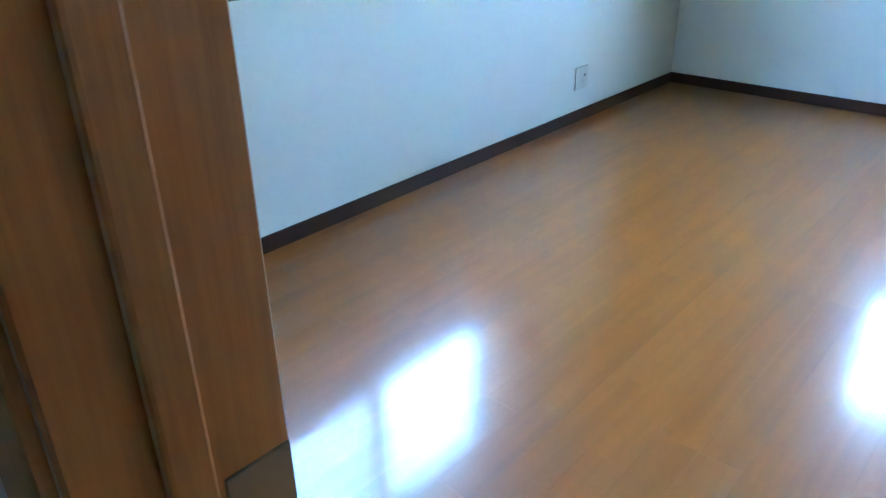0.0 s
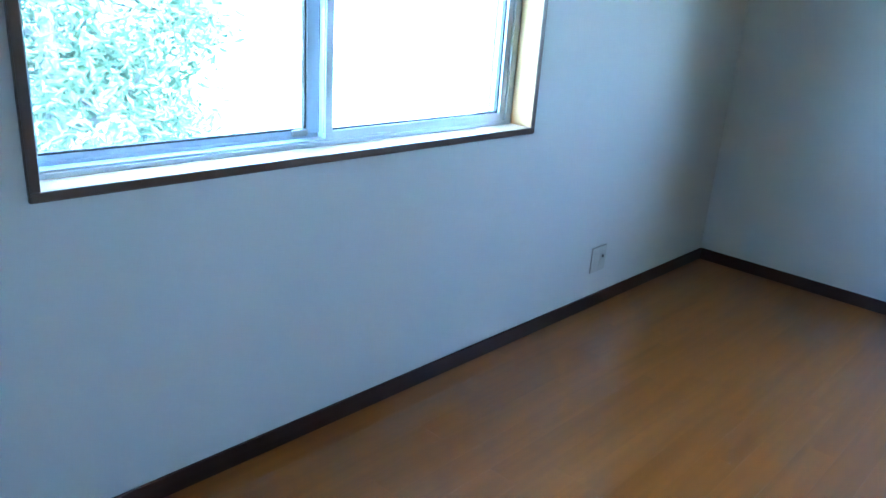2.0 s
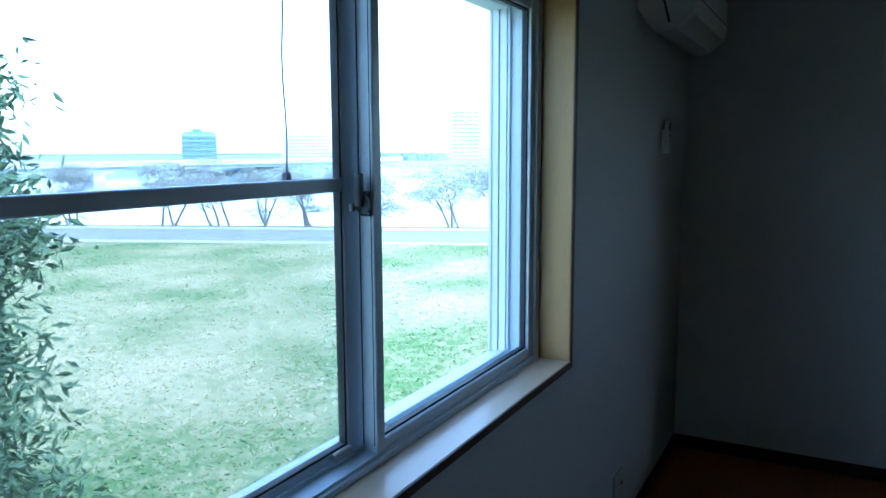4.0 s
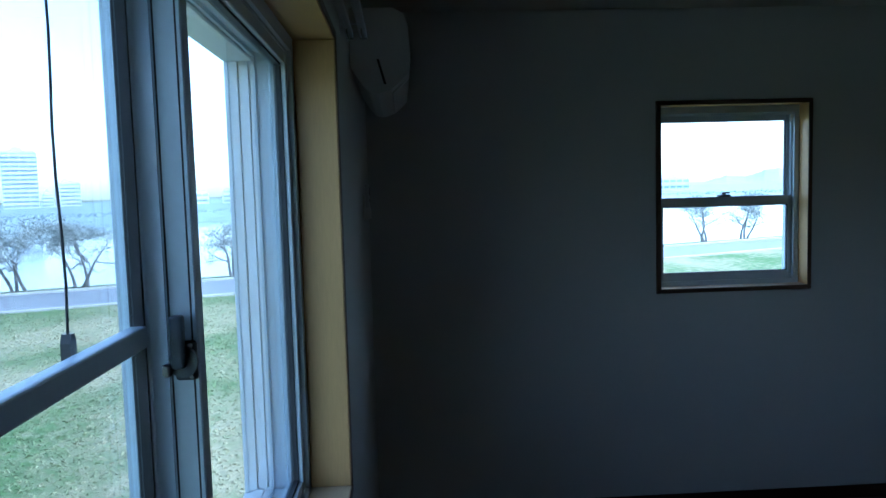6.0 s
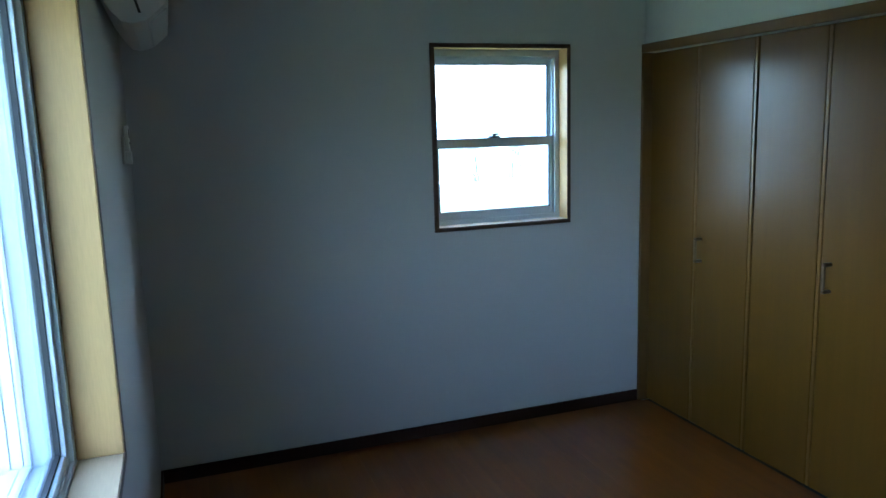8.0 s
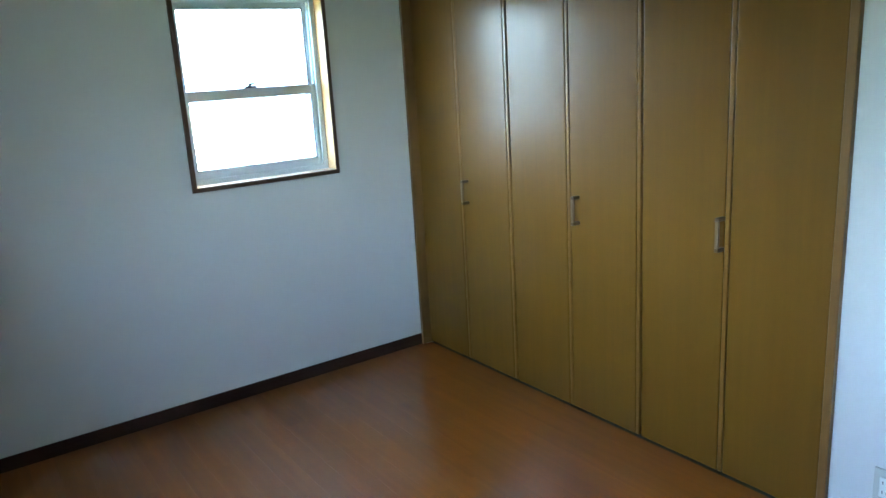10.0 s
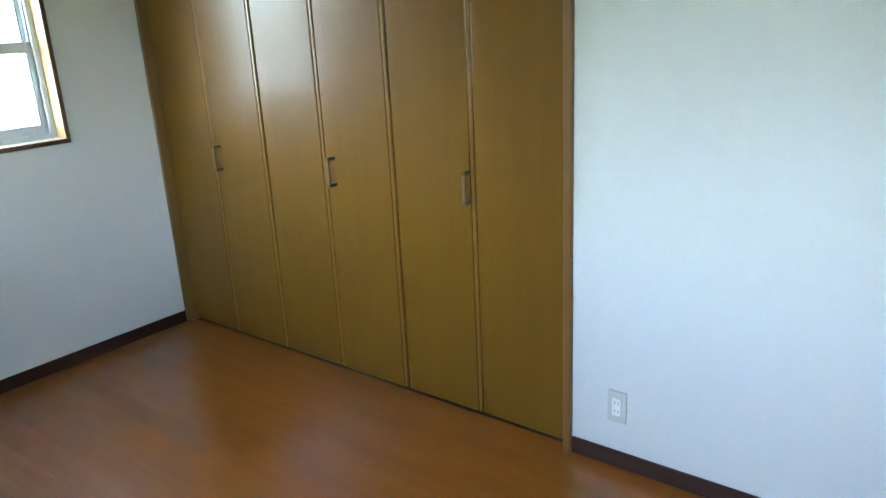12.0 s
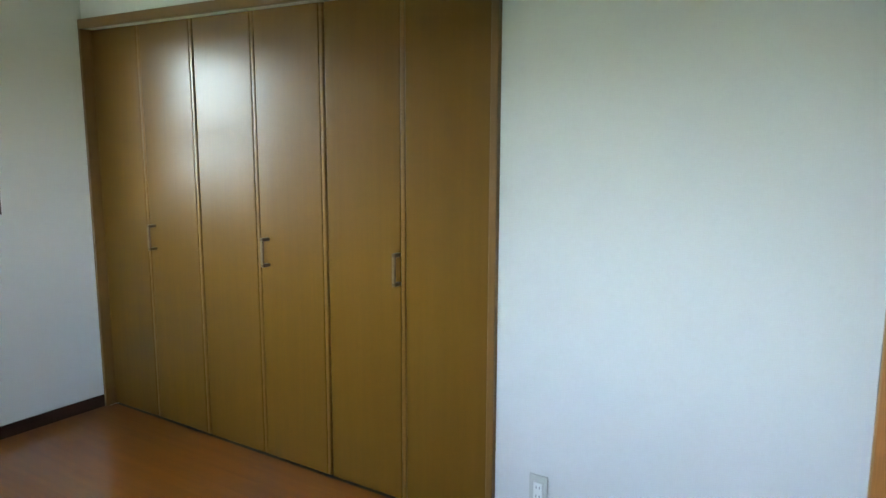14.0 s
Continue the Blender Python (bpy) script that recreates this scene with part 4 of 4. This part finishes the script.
block("office_block", 17.0, 17.9, 1.15, 620, M_BLUE, 6, "blue office block far across the river", bays=3)
block("low_house", 18.2, 20.6, 0.12, 420, M_TOWER_B, 2, "low white houses on the far bank", bays=4, depth=10)
block("low_house", 14.4, 17.2, 0.22, 430, M_TOWER_B, 2, "low white houses on the far bank", bays=6, depth=10)
block("low_house", -18.1, -14.6, 0.20, 430, M_TOWER_B, 2, "low white houses on the far bank", bays=6, depth=10)
block("low_house", -21.6, -19.3, 0.30, 440, M_TOWER_B, 2, "low white houses on the far bank", bays=5, depth=10)
block("low_house", 10.4, 13.4, 0.40, 440, M_TOWER_B, 3, "low white flats on the far bank", bays=5, depth=10)


def bridge():
    p0, p1 = aim(66, 150), aim(33.2, 235)
    t = thing("bridge", (p0.x, p0.y, GZ), "long pale concrete road bridge on piers over the river", "bridge")
    d = (p1 - p0).normalized()
    ang = math.atan2(d.y, d.x)
    length = (p1 - p0).length
    rot = Matrix.Translation((p0.x, p0.y, 0)) @ Matrix.Rotation(ang, 4, "Z")

    def put(nm, bm, m=M_BRIDGE):
        bmesh.ops.transform(bm, matrix=rot, verts=bm.verts)
        part(nm, bm, m, t)

    put("deck", boxes((-40, -5, -1.2, length + 6, 5, -0.5)))
    put("girder", boxes((-40, -4, -2.0, length + 6, 4, -1.2)), M_FAR_HAZE_BLUE)
    put("parapet", boxes((-40, -5.2, -0.5, length + 6, -5.0, 0.0)))
    k = 10.0
    while k < length - 30:
        put("pier", boxes((k - 1.3, -4.5, GZ - 3, k + 1.3, 4.5, -2.6), (k - 3.2, -4.6, -2.6, k + 3.2, 4.6, -2.01)))
        k += 27


bridge()


def out_to(azimuth, u):
    """How far a line parallel to the river, u metres off, lies in that direction."""
    return u / math.cos(radians(azimuth - 22.0))


def scrub(name, az0, az1, far, top, seed, mat, label, category, wide=1.0):
    """A far, uneven band of bushes or hills as many rounded humps, one mesh."""
    rng = random.Random(seed)
    verts, faces = [], []
    n = int((az1 - az0) * 12)
    for k in range(n):
        az = az0 + (az1 - az0) * (k + rng.random()) / n
        c = aim(az, out_to(az, far) * rng.uniform(0.99, 1.04))
        h = max(0.5, (1.55 - GZ) + far * math.tan(radians(top))) * rng.uniform(0.65, 1.0)
        w = far * radians((az1 - az0) / n) * rng.uniform(1.6, 4.5) * wide
        i = len(verts)
        for a in range(5):
            el = a / 4 * math.pi / 2
            for b in range(8):
                th = b / 8 * 2 * math.pi
                j = rng.uniform(0.9, 1.1)
                verts.append((c.x + w * j * math.cos(el) * math.cos(th), c.y + w * j * math.cos(el) * math.sin(th), GZ - 0.5 + h * j * math.sin(el)))
        for a in range(4):
            for b in range(8):
                faces.append((i + a * 8 + b, i + a * 8 + (b + 1) % 8, i + (a + 1) * 8 + (b + 1) % 8, i + (a + 1) * 8 + b))
    me = bpy.data.meshes.new(name)
    me.from_pydata(verts, [], faces)
    me.materials.append(mat)
    me.update()
    tagged(new(name, me), label, category, kind="stuff")


scrub("hazed_far_bank_scrub", -40, 60, 188, -0.75, 2, M_FARLAND_HAZED, "low scrub along the far bank, greyed with painted haze", "scrub")
scrub("far_wood", 28.2, 33.8, 330, 0.05, 3, M_FARWOOD_HAZED, "line of far trees, blue-grey with painted haze", "scrub", 2.0)


def far_hills():
    """A wooded ridge with two summits, haze in its colour, a low terrain mesh with a rough crown line."""
    rng = random.Random(5)
    verts, faces = [], []
    n, rows = 160, 6
    for i in range(n + 1):
        az = -13.0 - 25.0 * i / n
        top = 0.10 + 0.38 * math.exp(-((az + 24.2) / 1.1) ** 2) + 0.72 * math.exp(-((az + 27.2) / 1.6) ** 2) + 0.6 * math.exp(-((az + 31.0) / 3.0) ** 2)
        top += rng.uniform(-0.05, 0.05)
        for j in range(rows + 1):
            q = j / rows
            far = 1400 + 420 * q
            p = aim(az, far)
            rise = (1.53 - GZ) + 1820 * math.tan(radians(top))
            verts.append((p.x, p.y, GZ - 1 + rise * math.sin(q * math.pi / 2) ** 1.5 * rng.uniform(0.97, 1.0)))
    k = rows + 1
    for i in range(n):
        for j in range(rows):
            faces.append((i * k + j, (i + 1) * k + j, (i + 1) * k + j + 1, i * k + j + 1))
    me = bpy.data.meshes.new("far_hill")
    me.from_pydata(verts, [], faces)
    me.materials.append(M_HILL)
    me.polygons.foreach_set("use_smooth", [True] * len(me.polygons))
    me.update()
    tagged(new("far_hill", me), "wooded hills far off, blued with painted haze", "hill", kind="stuff")


far_hills()

floor_planks()
